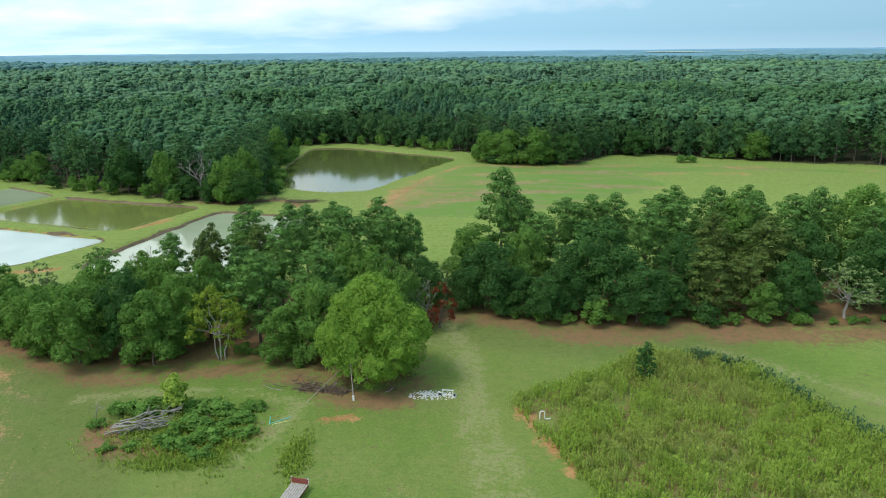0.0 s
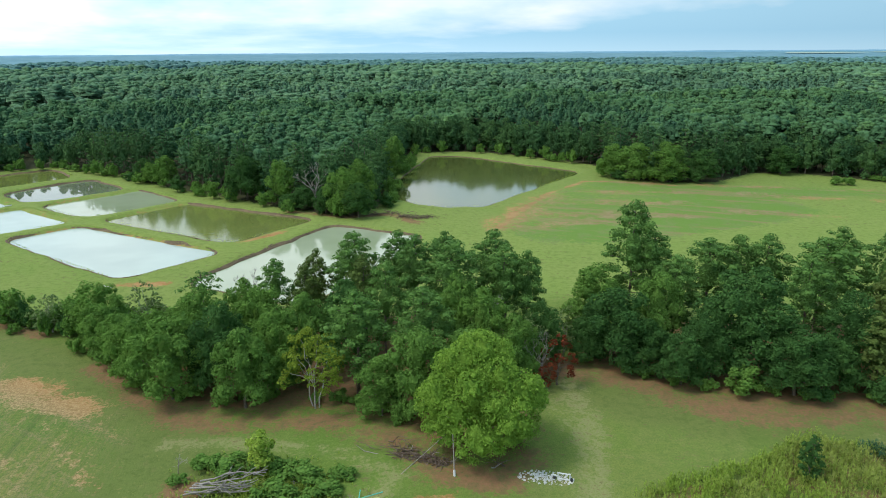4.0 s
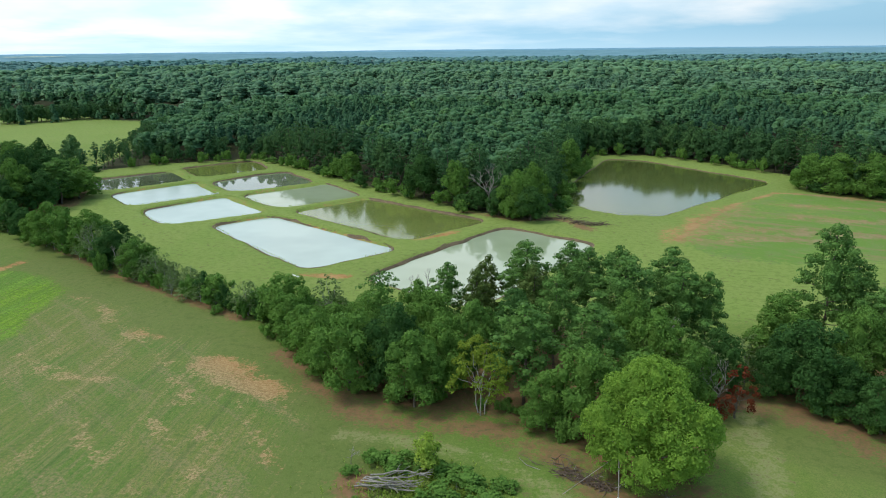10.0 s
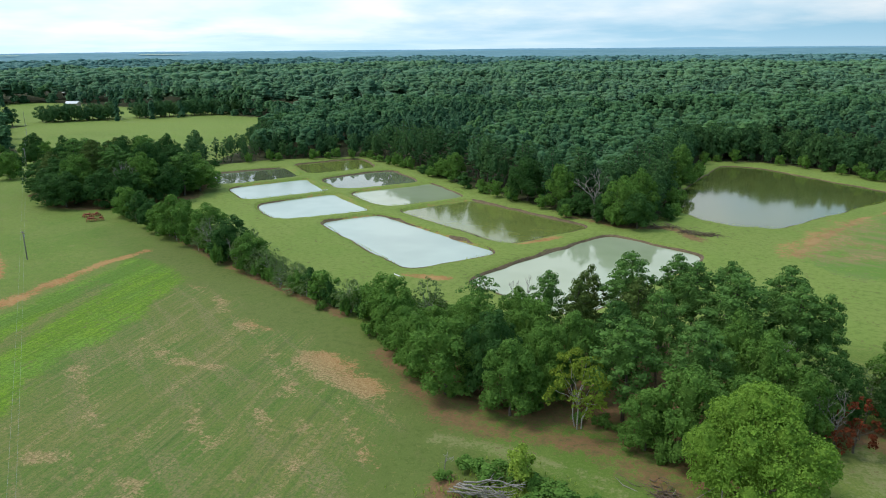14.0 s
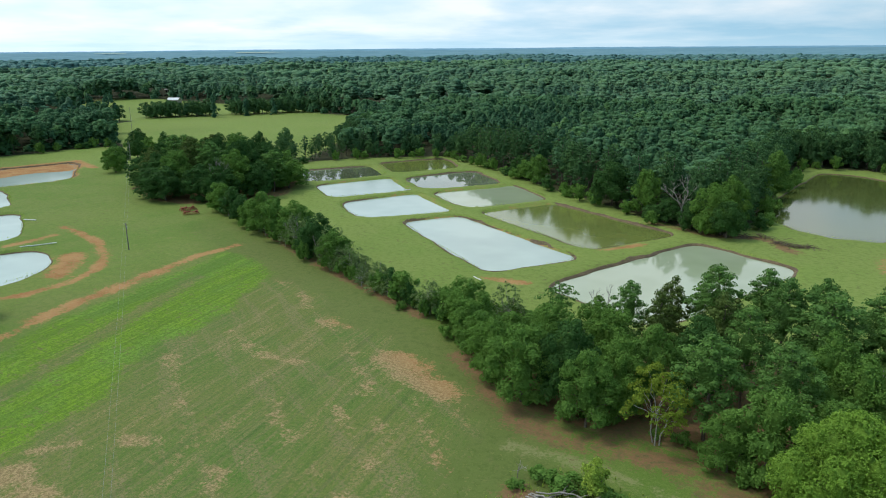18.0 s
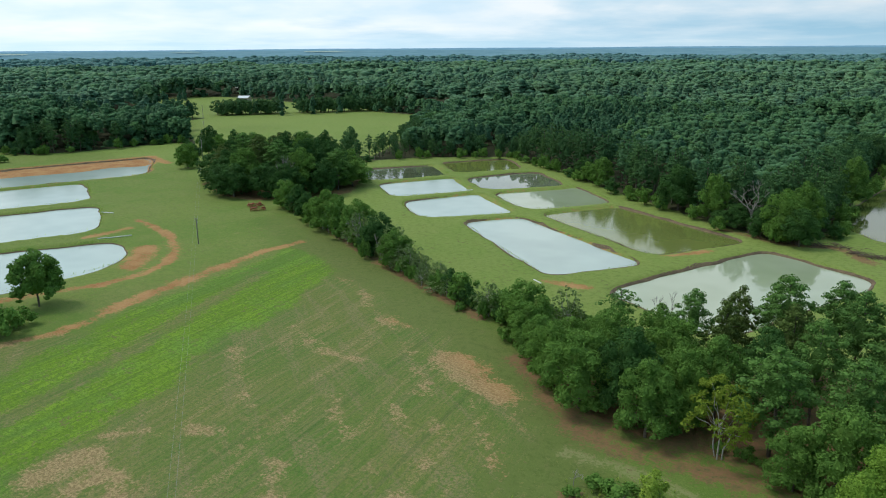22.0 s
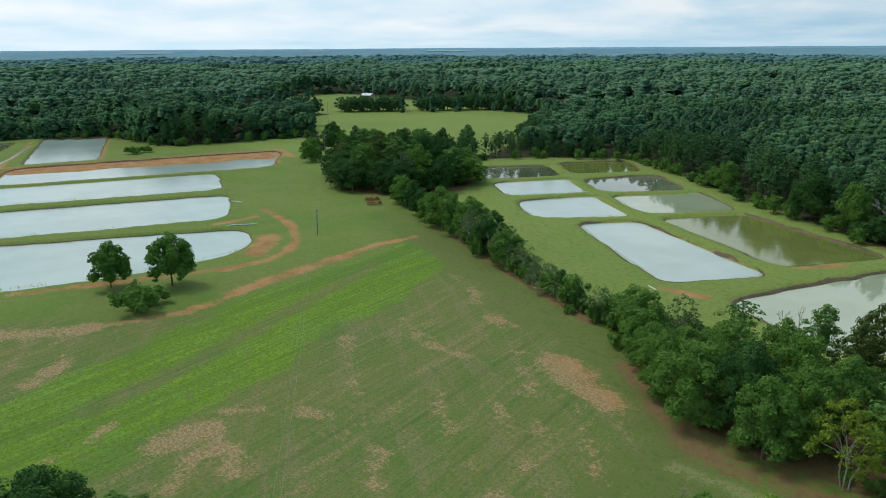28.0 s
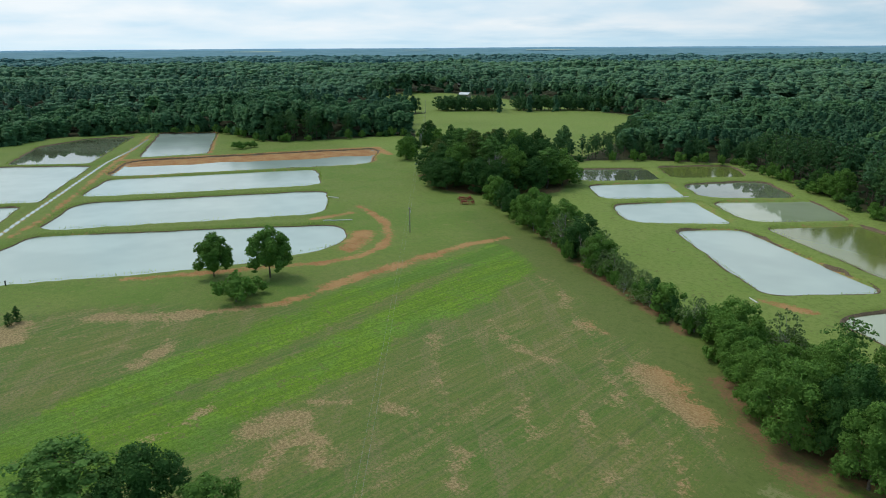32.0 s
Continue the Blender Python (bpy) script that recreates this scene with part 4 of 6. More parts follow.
SIZES = {"oak": (14.0, 5.0), "light_oak": (13.0, 4.6), "pine": (18.0, 4.8), "low_pine": (15.0, 4.8), "shrub": (6.5, 2.7), "thin": (8.0, 2.9),
         "bush": (3.4, 2.4), "sparse_pine": (13.0, 3.6), "edge_oak": (15.5, 5.0), "edge_pine": (17.5, 4.4), "pond_tree": (10.5, 4.4), "red": (8.0, 2.4), "cedar": (5.5, 1.7)}

# the groves between the yard and the ponds: kind, x, y, height, crown radius
WEST_TREES = [
    ("light_oak", -55, 100, 13, 5.4), ("light_oak", -43.5, 99, 12, 4.4), ("oak", -49, 103.5, 14, 5.0), ("light_oak", -62.5, 103.5, 11, 4.2), ("light_oak", -41, 104, 13, 4.0),
    ("light_oak", -38, 109, 14, 4.2), ("pine", -29, 105.5, 16, 5.6), ("pine", -20, 109, 16, 5.2), ("pine", -18, 124, 19, 6.8), ("pine", -9.5, 125, 18, 5.2),
    ("light_oak", -19.5, 101, 13, 5.4), ("light_oak", -6.5, 112, 11, 3.8), ("sparse_pine", -60.5, 121, 13, 3.9), ("pine", -49.5, 126, 14, 3.8),
    ("pine", -36.5, 131, 18, 5.6), ("pine", -25.5, 130, 18, 4.6), ("pine", -21, 134, 18, 4.2), ("pine", -12, 132, 19, 5.0), ("pine", -6, 126, 17, 3.6),
    ("low_pine", -42.5, 122.5, 14, 3.6), ("pine", -27.5, 117, 17, 4.4), ("light_oak", -56, 111, 13, 4.8), ("light_oak", -47, 114, 13, 4.6), ("light_oak", -68, 108, 9.5, 3.8),
    ("oak", -34, 117, 14, 4.6), ("light_oak", -12, 114, 14, 4.8), ("light_oak", -13, 104, 12, 4.4), ("light_oak", -24, 99.5, 9, 3.6), ("low_pine", -33, 124, 16, 4.4),
    ("light_oak", -52, 119, 12, 4.2), ("oak", -3, 119, 11, 3.6), ("low_pine", -44, 131, 14, 3.8), ("pine", -30, 137, 17, 4.4), ("light_oak", -16, 118, 15, 4.6),
    ("light_oak", -60, 114, 10, 4.0), ("light_oak", -66, 114, 8, 3.4), ("thin", -5, 117, 9.5, 3.4), ("thin", -56, 124.5, 9, 3.0),
]
EAST_TREES = [
    ("pine", 11.8, 138.6, 23.5, 5.6), ("light_oak", 5, 131.5, 13.5, 5.6), ("pine", 24, 135.5, 18, 6.1), ("pine", 29.2, 138, 18, 4.8), ("pine", 34, 138, 18, 4.8),
    ("pine", 43, 137.5, 18, 7.4), ("pine", 54, 140, 19, 5.6), ("light_oak", 57, 138, 17, 5.0), ("pine", 61.5, 138.5, 18, 5.2), ("pine", 68.5, 136, 18, 6.6),
    ("pine", 73.5, 137, 19, 5.4), ("light_oak", 84, 139.5, 19, 7.6), ("oak", 27.4, 121.5, 17, 8.0), ("oak", 33, 114.5, 10.5, 5.2), ("oak", 17.5, 115.5, 8.5, 3.9),
    ("low_pine", 58, 124, 16, 7.2), ("low_pine", 45.5, 117, 13, 5.6), ("oak", 60, 116.5, 11.5, 4.8), ("thin", 69, 115.5, 11, 5.6), ("oak", 8.5, 121.5, 13.5, 5.8),
    ("light_oak", 14.6, 125, 15, 4.6), ("oak", 4, 121.5, 9, 3.4), ("pine", 18, 130, 16, 4.8), ("pine", 38, 129, 17, 5.0), ("oak", 42, 121, 14, 5.0),
    ("low_pine", 50, 128, 16, 5.2), ("oak", 66, 126, 15, 5.4), ("oak", 22, 118, 12, 4.4), ("low_pine", 52, 117.5, 11, 4.4), ("oak", 76, 121, 14, 5.4),
    ("pine", 80, 129, 17, 5.2), ("oak", 88, 120, 14, 5.6), ("pine", 92, 131, 18, 5.2), ("light_oak", 98, 123, 14, 5.6), ("pine", 48, 145, 18, 5.0),
    ("pine", 64, 147, 18, 5.2), ("oak", 38, 116, 9, 3.8), ("oak", 13, 119, 9, 3.8), ("oak", 79, 115, 9, 4.0), ("pine", 16, 143, 17, 4.8), ("oak", 106, 130, 15, 6.0),
    ("light_oak", 54.5, 114.5, 7, 3.2), ("shrub", 26, 113.5, 5, 3.0), ("shrub", 44, 113, 4.5, 2.6), ("thin", 0.5, 125, 8, 3.0),
]
for k, (key, x, y, h, r) in enumerate(WEST_TREES + EAST_TREES):
    stand(key, x, y, h, r, k)
plant("bright", -9.7, 93.0, 0.5, 0.98, 0.98)
plant("yellow", -34, 100.5, 0.3, 1.05, 0.95)
stand("red", -0.6, 112.5, 8.5, 2.7, 2)
tagged(stand("red", -2.5, 110.5, 4.2, 1.6, 4), "low dying shrub with rust-red leaves")


def plant_understory():
    rng = np.random.RandomState(6)
    for pts in ([(-70, 106), (-57, 98.5), (-50, 97.5), (-38, 100.5), (-30, 101), (-22, 97), (-17, 93.5)], [(3, 119.5), (14, 115), (24, 112), (40, 112.5), (60, 111.5), (85, 112)]):
        for (x0, y0), (x1, y1) in zip(pts, pts[1:]):
            n = max(1, int(math.hypot(x1 - x0, y1 - y0) / 3.4))
            for k in range(n):
                u = (k + rng.rand()) / n
                s = 0.35 + 0.4 * rng.rand()
                plant("bush", x0 + (x1 - x0) * u, y0 + (y1 - y0) * u + 1.0 + rng.rand() * 1.2, rng.rand() * 6.28, s, 1.0, k, "low leafy bush at the foot of the grove")


plant_understory()


def plant_hedgerow():
    rng = np.random.RandomState(8)
    # x, y, height, kind along the row
    row = [(-216, 158, 8, 0), (-205, 153, 8, 0), (-196, 150, 7.5, 1), (-187, 148, 9, 0), (-178, 145, 9, 0), (-170, 143, 9.5, 0), (-162, 141, 9, 1), (-154, 139, 10, 0),
           (-147, 137, 9, 2), (-140, 135, 9.5, 0), (-133, 132, 7.5, 2), (-127, 130, 8, 0), (-121, 129, 6.5, 2), (-115, 126.5, 4.5, 1), (-109, 125, 5.5, 2), (-103, 124, 5.5, 1),
           (-97, 122, 6.5, 0), (-91, 120.5, 6, 2), (-85, 119, 6.5, 1), (-79, 117, 8, 0), (-73, 113, 9, 0), (-75, 126, 8, 2)]
    for k, (x, y, h, kind) in enumerate(row):
        key = ("light_oak" if k % 3 else "oak", "shrub", "thin")[kind] if h > 7.9 else ("shrub", "shrub", "thin")[kind]
        h *= 0.95 + 0.5 * rng.rand()
        stand(key, x + rng.normal() * 1.2, y + rng.normal() * 1.0, h, h * (0.40 if kind != 2 else 0.36) * (0.85 + 0.35 * rng.rand()), k + (k * k) % 5)
        for j in range(8):
            pick = rng.rand()
            stand("shrub" if pick < 0.36 else ("thin" if pick < 0.76 else "bush"), x + rng.normal() * 3.8, y + np.clip(rng.normal(), -1, 1.4) * 1.2 + 0.6, 2.4 + 3.8 * rng.rand() + (1.5 if x < -125 else 0), 1.4 + 1.3 * rng.rand(), k + j)


plant_hedgerow()


def plant_clump():
    rng = np.random.RandomState(12)
    poly = [(-252, 152), (-238, 149), (-226, 153), (-218, 162), (-212, 174), (-210, 184), (-226, 203), (-250, 207), (-276, 200), (-282, 178), (-270, 160)]
    for k, p in enumerate(scatter(rng, poly, 7.4)):
        d = line_distance(p[None], poly, True)[0]
        h = 12.5 + 7.5 * smooth(np.array([d]), 1, 13)[0] + rng.normal() * 1.2
        stand(("oak", "light_oak", "oak", "oak", "low_pine", "oak", "pine")[k % 7], p[0], p[1], h, 5.8 + 2.2 * rng.rand(), k)


plant_clump()
# lone trees and bushes on the open land
for k, (key, x, y, h, r) in enumerate([
        ("light_oak", -309, 171, 12, 5.5), ("oak", -320, 178, 11, 5.5), ("oak", -340, 199, 10, 5.0), ("oak", -366, 214, 12, 6.0), ("light_oak", -352, 212, 9, 4.0),
        ("edge_oak", -303, 262, 13, 4.6), ("edge_oak", -292, 250, 10, 4.4), ("edge_oak", -297, 256, 12, 4.6), ("pine", -82.5, 13, 13, 6.5), ("oak", -79, 20.5, 12, 5.2), ("light_oak", -75, 26.5, 8.2, 4.0),
        ("pond_tree", -171.7, 49, 11.0, 4.6), ("pond_tree", -164.2, 60.4, 12.5, 5.2), ("bush", -151.5, 49, 6.8, 4.6), ("bush", -155, 53, 4.4, 3.6),
        ("bush", -392, 112, 4.5, 4.4), ("bush", -395, 119, 3.8, 4.0), ("bush", 98, 292, 3.4, 3.0), ("bush", 102, 292, 3.2, 2.6), ("bush", 121, 301, 3.8, 3.4), ("bush", 115.5, 302, 2.2, 3.6),
        ("bush", -95.7, 118.5, 2.2, 1.4), ("cedar", 28.3, 92.5, 5.6, 1.7), ("cedar", -160.6, 6.5, 2.8, 1.0), ("cedar", -162.2, 7.9, 3.4, 1.1)]):
    stand(key, x, y, h, r, k)
# far belts round the farm field
rng_belt = np.random.RandomState(15)
for (x0, y0), (x1, y1), n in (((-538, 268), (-529, 292), 6), ((-532, 314), (-508, 361), 13), ((-501, 372), (-458, 440), 18)):
    for k in range(n):
        u = (k + 0.5) / n
        for row in range(2):
            plant("edge_oak", x0 + (x1 - x0) * u - row * 9 + rng_belt.normal(), y0 + (y1 - y0) * u + row * 4 + rng_belt.normal(), k * 2.1, 0.95 + 0.25 * rng_belt.rand(), 0.68 + 0.15 * rng_belt.rand(), k)
# landmark trees at the edge of the pine woods
LANDMARKS = [("oak", -105, 236.5, 16, 7.0), ("light_oak", -90, 229.5, 15.5, 4.4), ("light_oak", -66, 219.5, 14.5, 6.0), ("oak", -60.5, 216.5, 11, 5.0),
             ("oak", -72, 220, 8, 4.2), ("oak", -81, 224, 8, 4.4), ("light_oak", -63, 227, 16, 5.0), ("oak", -86, 225.5, 5, 3.6), ("light_oak", -64.5, 280, 17, 5.5),
             ("light_oak", 26, 293.5, 14.5, 7.5), ("light_oak", 38, 289.5, 15, 8.0), ("oak", 50, 289.5, 13, 6.5), ("light_oak", 18, 298, 13, 6.0), ("light_oak", -146, 256.5, 12, 4.5),
             ("light_oak", -155, 262, 8, 4.0), ("oak", 84, 312, 12, 6.0), ("light_oak", 130, 297, 12, 6.0), ("oak", -160, 266, 9, 4.5)]
for k, (key, x, y, h, r) in enumerate(LANDMARKS):
    stand(key, x, y, h, r, k + 1)

snag = tagged(make_snag("dead_tree", 5, 15, 0.5, DEADWOOD), "bare bleached dead tree among green crowns", "dead tree")
snag.matrix_basis = pose(-76.5, 223.5, 0)
snag.scale = (1.2, 1.2, 1.0)
for x, y, h in ((-222, 163, 1.05), (-58, 133, 0.62), (-12, 119, 0.75), (-3, 112, 0.55), (-150, 137, 0.6), (-134, 131, 0.5)):
    c = copy_thing(snag, pose(x, y, 0, 0, 0, x * 7))
    c.scale = (h, h, h)


def plant_woods():
    """The woods: single trees along their edges, joined canopy behind."""
    rng = np.random.RandomState(21)

    def cells(gap, r0, r1):
        n = int(2 * r1 / gap)
        g = (np.arange(n) - n / 2) * gap
        X, Y = np.meshgrid(g, g)
        P = np.stack([X.ravel(), Y.ravel()], 1) + (rng.rand(n * n, 2) - 0.5) * gap * 0.95
        q = P - (0, 12)
        rr, az = np.linalg.norm(q, axis=1), np.degrees(np.arctan2(-q[:, 0], q[:, 1]))
        P = P[(rr > r0) & (rr < r1) & (az > -42) & (az < 102)]
        keep = np.ones(len(P), dtype=bool)
        for poly in OPEN_LAND:
            poly = np.asarray(poly, float)
            keep &= ~inside(P, poly)
        return P[keep]

    def low_woods(P):
        """Young, lower trees behind the last ponds and beside the clearing."""
        a = line_distance(P, [(-272, 238), (-250, 268), (-218, 298)])
        b = line_distance(P, [(-291, 280), (-325, 328), (-400, 420)])
        c = line_distance(P, [(-470, 4), (-505, 40), (-505, 80)])
        return 1 - 0.38 * smooth(a, 75, 30) * smooth(P[:, 0], -195, -225) - 0.12 * smooth(b, 30, 8) - 0.3 * smooth(c, 60, 25)

    P = cells(7.6, 60, 560)
    d = np.full(len(P), 1e9)
    for poly in OPEN_LAND:
        d = np.minimum(d, line_distance(P, poly, True))
    P, d = P[d > 2.0], d[d > 2.0]
    rr = np.linalg.norm(P - (0, 12), axis=1)
    edge = (d < 13) & (rr < 440)
    E = cells(6.0, 60, 440)
    dE = np.full(len(E), 1e9)
    for poly in OPEN_LAND:
        dE = np.minimum(dE, line_distance(E, poly, True))
    E, dE = E[(dE > 2.0) & (dE < 15)], dE[(dE > 2.0) & (dE < 15)]
    marks = np.array([(x, y) for key, x, y, h, r in LANDMARKS] + [(-76.5, 224.0)])
    for k, p in enumerate(E):
        if np.linalg.norm(marks - p, axis=1).min() < 5.5:
            continue
        pine = value_noise(p[None] + 40, 45)[0] + 0.3 * rng.rand() > 0.6
        deep = min(1.0, dE[k] / 12)
        plant("edge_pine" if pine else "edge_oak", p[0], p[1], rng.rand() * 6.28, (0.82 + 0.18 * deep + 0.18 * rng.rand()) * low_woods(p[None])[0], 1.0, k)

    def dome(rings, sides, reach=0.60):
        v, f = [(0, 0, 1)], []
        for k in range(1, rings + 1):
            a = math.pi * reach * k / rings
            v += [(math.sin(a) * math.cos(2 * math.pi * s / sides + k), math.sin(a) * math.sin(2 * math.pi * s / sides + k), math.cos(a)) for s in range(sides)]
        for s in range(sides):
            f.append((0, 1 + s, 1 + (s + 1) % sides))
            for k in range(rings - 1):
                a, b = 1 + k * sides, 1 + (k + 1) * sides
                f += [(a + s, b + s, b + (s + 1) % sides), (a + s, b + (s + 1) % sides, a + (s + 1) % sides)]
        return np.array(v, float), np.array(f)

    def crown(pine, lumps, shape, leaves):
        """One crown of radius 1 with its top at 0: heaped lumps of foliage, and sprays that break their outline."""
        v, f = shape
        heap = []
        for k in range(lumps):
            u = k / max(1, lumps - 1)
            a = k * 2.4 + rng.rand() * 0.8
            if pine:
                out, z, r = 0.62 * u ** 0.6 * (0.8 + 0.3 * rng.rand()), -1.5 * u ** 1.2, (0.30 + 0.10 * rng.rand()) * (1 + 0.25 * u)
            else:
                out, z, r = 0.68 * u ** 0.5 * (0.8 + 0.35 * rng.rand()), -0.85 * u ** 1.6 - 0.12 * rng.rand(), 0.34 + 0.16 * rng.rand()
            if lumps == 1:
                r = 1.0
            r = r if lumps == 1 else r * (0.78 if leaves > 60 else 0.9)
            heap.append((math.cos(a) * out, math.sin(a) * out, z - r * 0.8, r, r * (0.8 + 0.3 * rng.rand())))
        if lumps > 1:
            heap.append((0, 0, -1.3 if pine else -0.85, 0.55 if pine else 0.7, 1.0 if pine else 0.62))
        V, T, n = [], [], 0
        for x, y, z, r, up in heap:
            V.append(v * (1 + (rng.rand(len(v), 1) - 0.5) * 0.30) * (r, r, up) + (x, y, z))
            T.append(f + n)
            n += len(v)
        Q = np.zeros((0, 4), int)
        if leaves:
            H = np.array(heap)[rng.randint(0, lumps, leaves)]
            d = rng.normal(size=(leaves, 3))
            d[:, 2] = np.abs(d[:, 2]) - 0.35
            d /= np.linalg.norm(d, axis=1)[:, None]
            c = H[:, :3] + d * H[:, [3, 3, 4]] * (0.92 + 0.22 * rng.rand(leaves))[:, None]
            nor = d + rng.normal(size=(leaves, 3)) * 0.45
            nor /= np.linalg.norm(nor, axis=1)[:, None]
            u = np.cross(nor, rng.normal(size=(leaves, 3)))
            u /= np.linalg.norm(u, axis=1)[:, None]
            w = np.cross(nor, u)
            s = ((0.045 if leaves > 60 else 0.075) + 0.06 * rng.rand(leaves))[:, None]
            V.append(np.stack([c + u * s, c + w * s * 0.8 - nor * s * 0.3, c - u * s, c - w * s * 0.8 - nor * s * 0.3], 1).reshape(-1, 3))
            Q = np.arange(4 * leaves).reshape(-1, 4) + n
        return np.concatenate(V), np.concatenate(T), Q

    def canopy(P, name, kinds, size, mat, label, level=None, flat=1.0):
        n = len(P)
        hard = smooth(value_noise(P + 650, 75) + 0.35 * value_noise(P, 22) + 0.25 * rng.rand(n), 0.52, 0.80)
        tint = np.clip(0.50 * hard + 0.40 * value_noise(P + 500, 170) + 0.5 * rng.rand(n) - 0.38, 0, 1)
        tint = np.where(rng.rand(n) < 0.03, 1.3, tint)
        rad = size * (0.62 + 0.24 * rng.rand(n) + hard * (0.12 + 0.75 * rng.rand(n) ** 1.6))
        # stands of one age, each with its own height
        h = 13.0 + 3.0 * smooth(value_noise(P + 300, 60), 0.35, 0.65) + 5.5 * smooth(value_noise(P + 900, 120), 0.46, 0.52) + rng.normal(size=n) * 1.5 + 0.35 * (rad - size)
        h = h * low_woods(P)
        if level is not None:
            h = h * level
        up = rad * (0.85 + 0.25 * rng.rand(n)) * flat
        pick = np.where(hard + 0.3 * (rng.rand(n) - 0.5) > 0.5, 0, len(kinds) // 2) + rng.randint(0, len(kinds) // 2, n)
        turn = rng.rand(n) * 6.283
        V, tris, quads, T, at = [], [], [], [], 0
        for k, (v, t, q) in enumerate(kinds):
            m = np.nonzero(pick == k)[0]
            if not len(m):
                continue
            ca, sa = np.cos(turn[m])[:, None], np.sin(turn[m])[:, None]
            D = np.stack([(v[:, 0] * ca - v[:, 1] * sa) * rad[m, None] + P[m, 0, None], (v[:, 0] * sa + v[:, 1] * ca) * rad[m, None] + P[m, 1, None],
                          v[:, 2] * up[m, None] + h[m, None]], 2)
            start = at + np.arange(len(m))[:, None, None] * len(v)
            V.append(D.reshape(-1, 3))
            tris.append((t[None] + start).reshape(-1, 3))
            quads.append((q[None] + start).reshape(-1, 4))
            T.append(np.repeat(tint[m], len(v)))
            at += len(m) * len(v)
        me = mesh_fast(name, np.concatenate(V), [np.concatenate(tris), np.concatenate(quads)], [mat], tint=np.concatenate(T), smooth=True)
        tagged(new(name, me), label, "woods", kind="stuff")

    def skirts(P):
        """Points along the woods' edge again, for the lower leaves there."""
        d = np.full(len(P), 1e9)
        for poly in OPEN_LAND:
            d = np.minimum(d, line_distance(P, poly, True))
        rim = d < 13
        E = P[rim]
        Q = np.concatenate([P[rim], E + rng.normal(size=E.shape) * 1.5, E + rng.normal(size=E.shape) * 1.5])
        return P[~rim], Q, np.concatenate([np.ones(len(E)), 0.55 + 0.25 * rng.rand(len(E)), 0.25 + 0.2 * rng.rand(len(E))])

    fine = [crown(k > 4, 10, dome(2, 5), 125) for k in range(10)]
    rough = [crown(k > 2, 5, dome(2, 5), 16) for k in range(6)]
    plain = [crown(k > 2, 1, dome(2, 7), 0) for k in range(6)]
    inner, rim, level = skirts(P[~edge])
    canopy(inner, "woods", fine, 5.0, LEAF_WOODS, "dense mixed pine and hardwood woods, dark green")
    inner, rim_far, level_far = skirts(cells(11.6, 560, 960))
    canopy(inner, "far_woods", rough, 7.4, LEAF_FAR_HAZED, "far unbroken woods, dark green paled by painted haze", flat=0.8)
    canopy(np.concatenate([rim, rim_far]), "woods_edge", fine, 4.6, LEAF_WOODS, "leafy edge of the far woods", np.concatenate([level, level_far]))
    canopy(cells(13.0, 960, 1700), "far_woods", plain, 6.6, LEAF_FAR_HAZED, "far unbroken woods, green with haze painted into the colour", flat=0.75)
    canopy(cells(19.5, 1700, 2700), "distant_woods", plain, 10.5, LEAF_DISTANT_HAZED, "distant unbroken woods with haze painted into the colour", flat=0.7)
    # bushes and saplings along the edge of the pine woods
    for poly in OPEN_LAND[:1]:
        pts = poly[8:33]
        for (x0, y0), (x1, y1) in zip(pts, pts[1:]):
            n = int(math.hypot(x1 - x0, y1 - y0) / 6.5)
            for k in range(n):
                u = (k + rng.rand()) / n
                x, y = x0 + (x1 - x0) * u, y0 + (y1 - y0) * u
                if rng.rand() < 0.7:
                    out = Vector((y1 - y0, x0 - x1)).normalized() * (-1.0 - 2 * rng.rand())
                    stand("shrub" if rng.rand() < 0.55 else "bush", x + out.x, y + out.y, 3.0 + 4.0 * rng.rand(), 2.2 + 1.3 * rng.rand(), k)


plant_woods()


def build_distance():
    """The low wooded skyline, and the woods' roof out to it."""
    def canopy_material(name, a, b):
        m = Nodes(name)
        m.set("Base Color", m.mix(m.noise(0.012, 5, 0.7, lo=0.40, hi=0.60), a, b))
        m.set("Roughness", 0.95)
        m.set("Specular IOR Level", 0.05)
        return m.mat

    rng = np.random.RandomState(4)
    # Aerial haze is put into the base colours, bluer and paler on the outer ring
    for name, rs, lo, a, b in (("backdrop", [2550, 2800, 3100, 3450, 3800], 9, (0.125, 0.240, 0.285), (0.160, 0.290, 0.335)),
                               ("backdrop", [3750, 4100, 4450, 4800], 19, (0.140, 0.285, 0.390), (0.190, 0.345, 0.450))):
        n, V, Q = 320, [], []
        for k, r in enumerate(rs):
            for i in range(n):
                az = radians(-60 + 180 * i / (n - 1))
                swell = value_noise(np.array([[az * 600, r]]), 50)[0]
                V.append((-math.sin(az) * r, math.cos(az) * r, (lo - 6 if k == 0 else lo + 5.5 * k) + 4 * swell + rng.rand() * 1.5))
        for k in range(len(rs) - 1):
            for i in range(n - 1):
                p = k * n + i
                Q.append((p, p + 1, p + n + 1, p + n))
        me = mesh_fast(name, np.array(V), [np.array(Q)], [canopy_material("hazed_canopy", a, b)], smooth=True)
        tagged(new(name, me), "distant wooded horizon with haze painted into its colour", "woods", kind="structure")


build_distance()


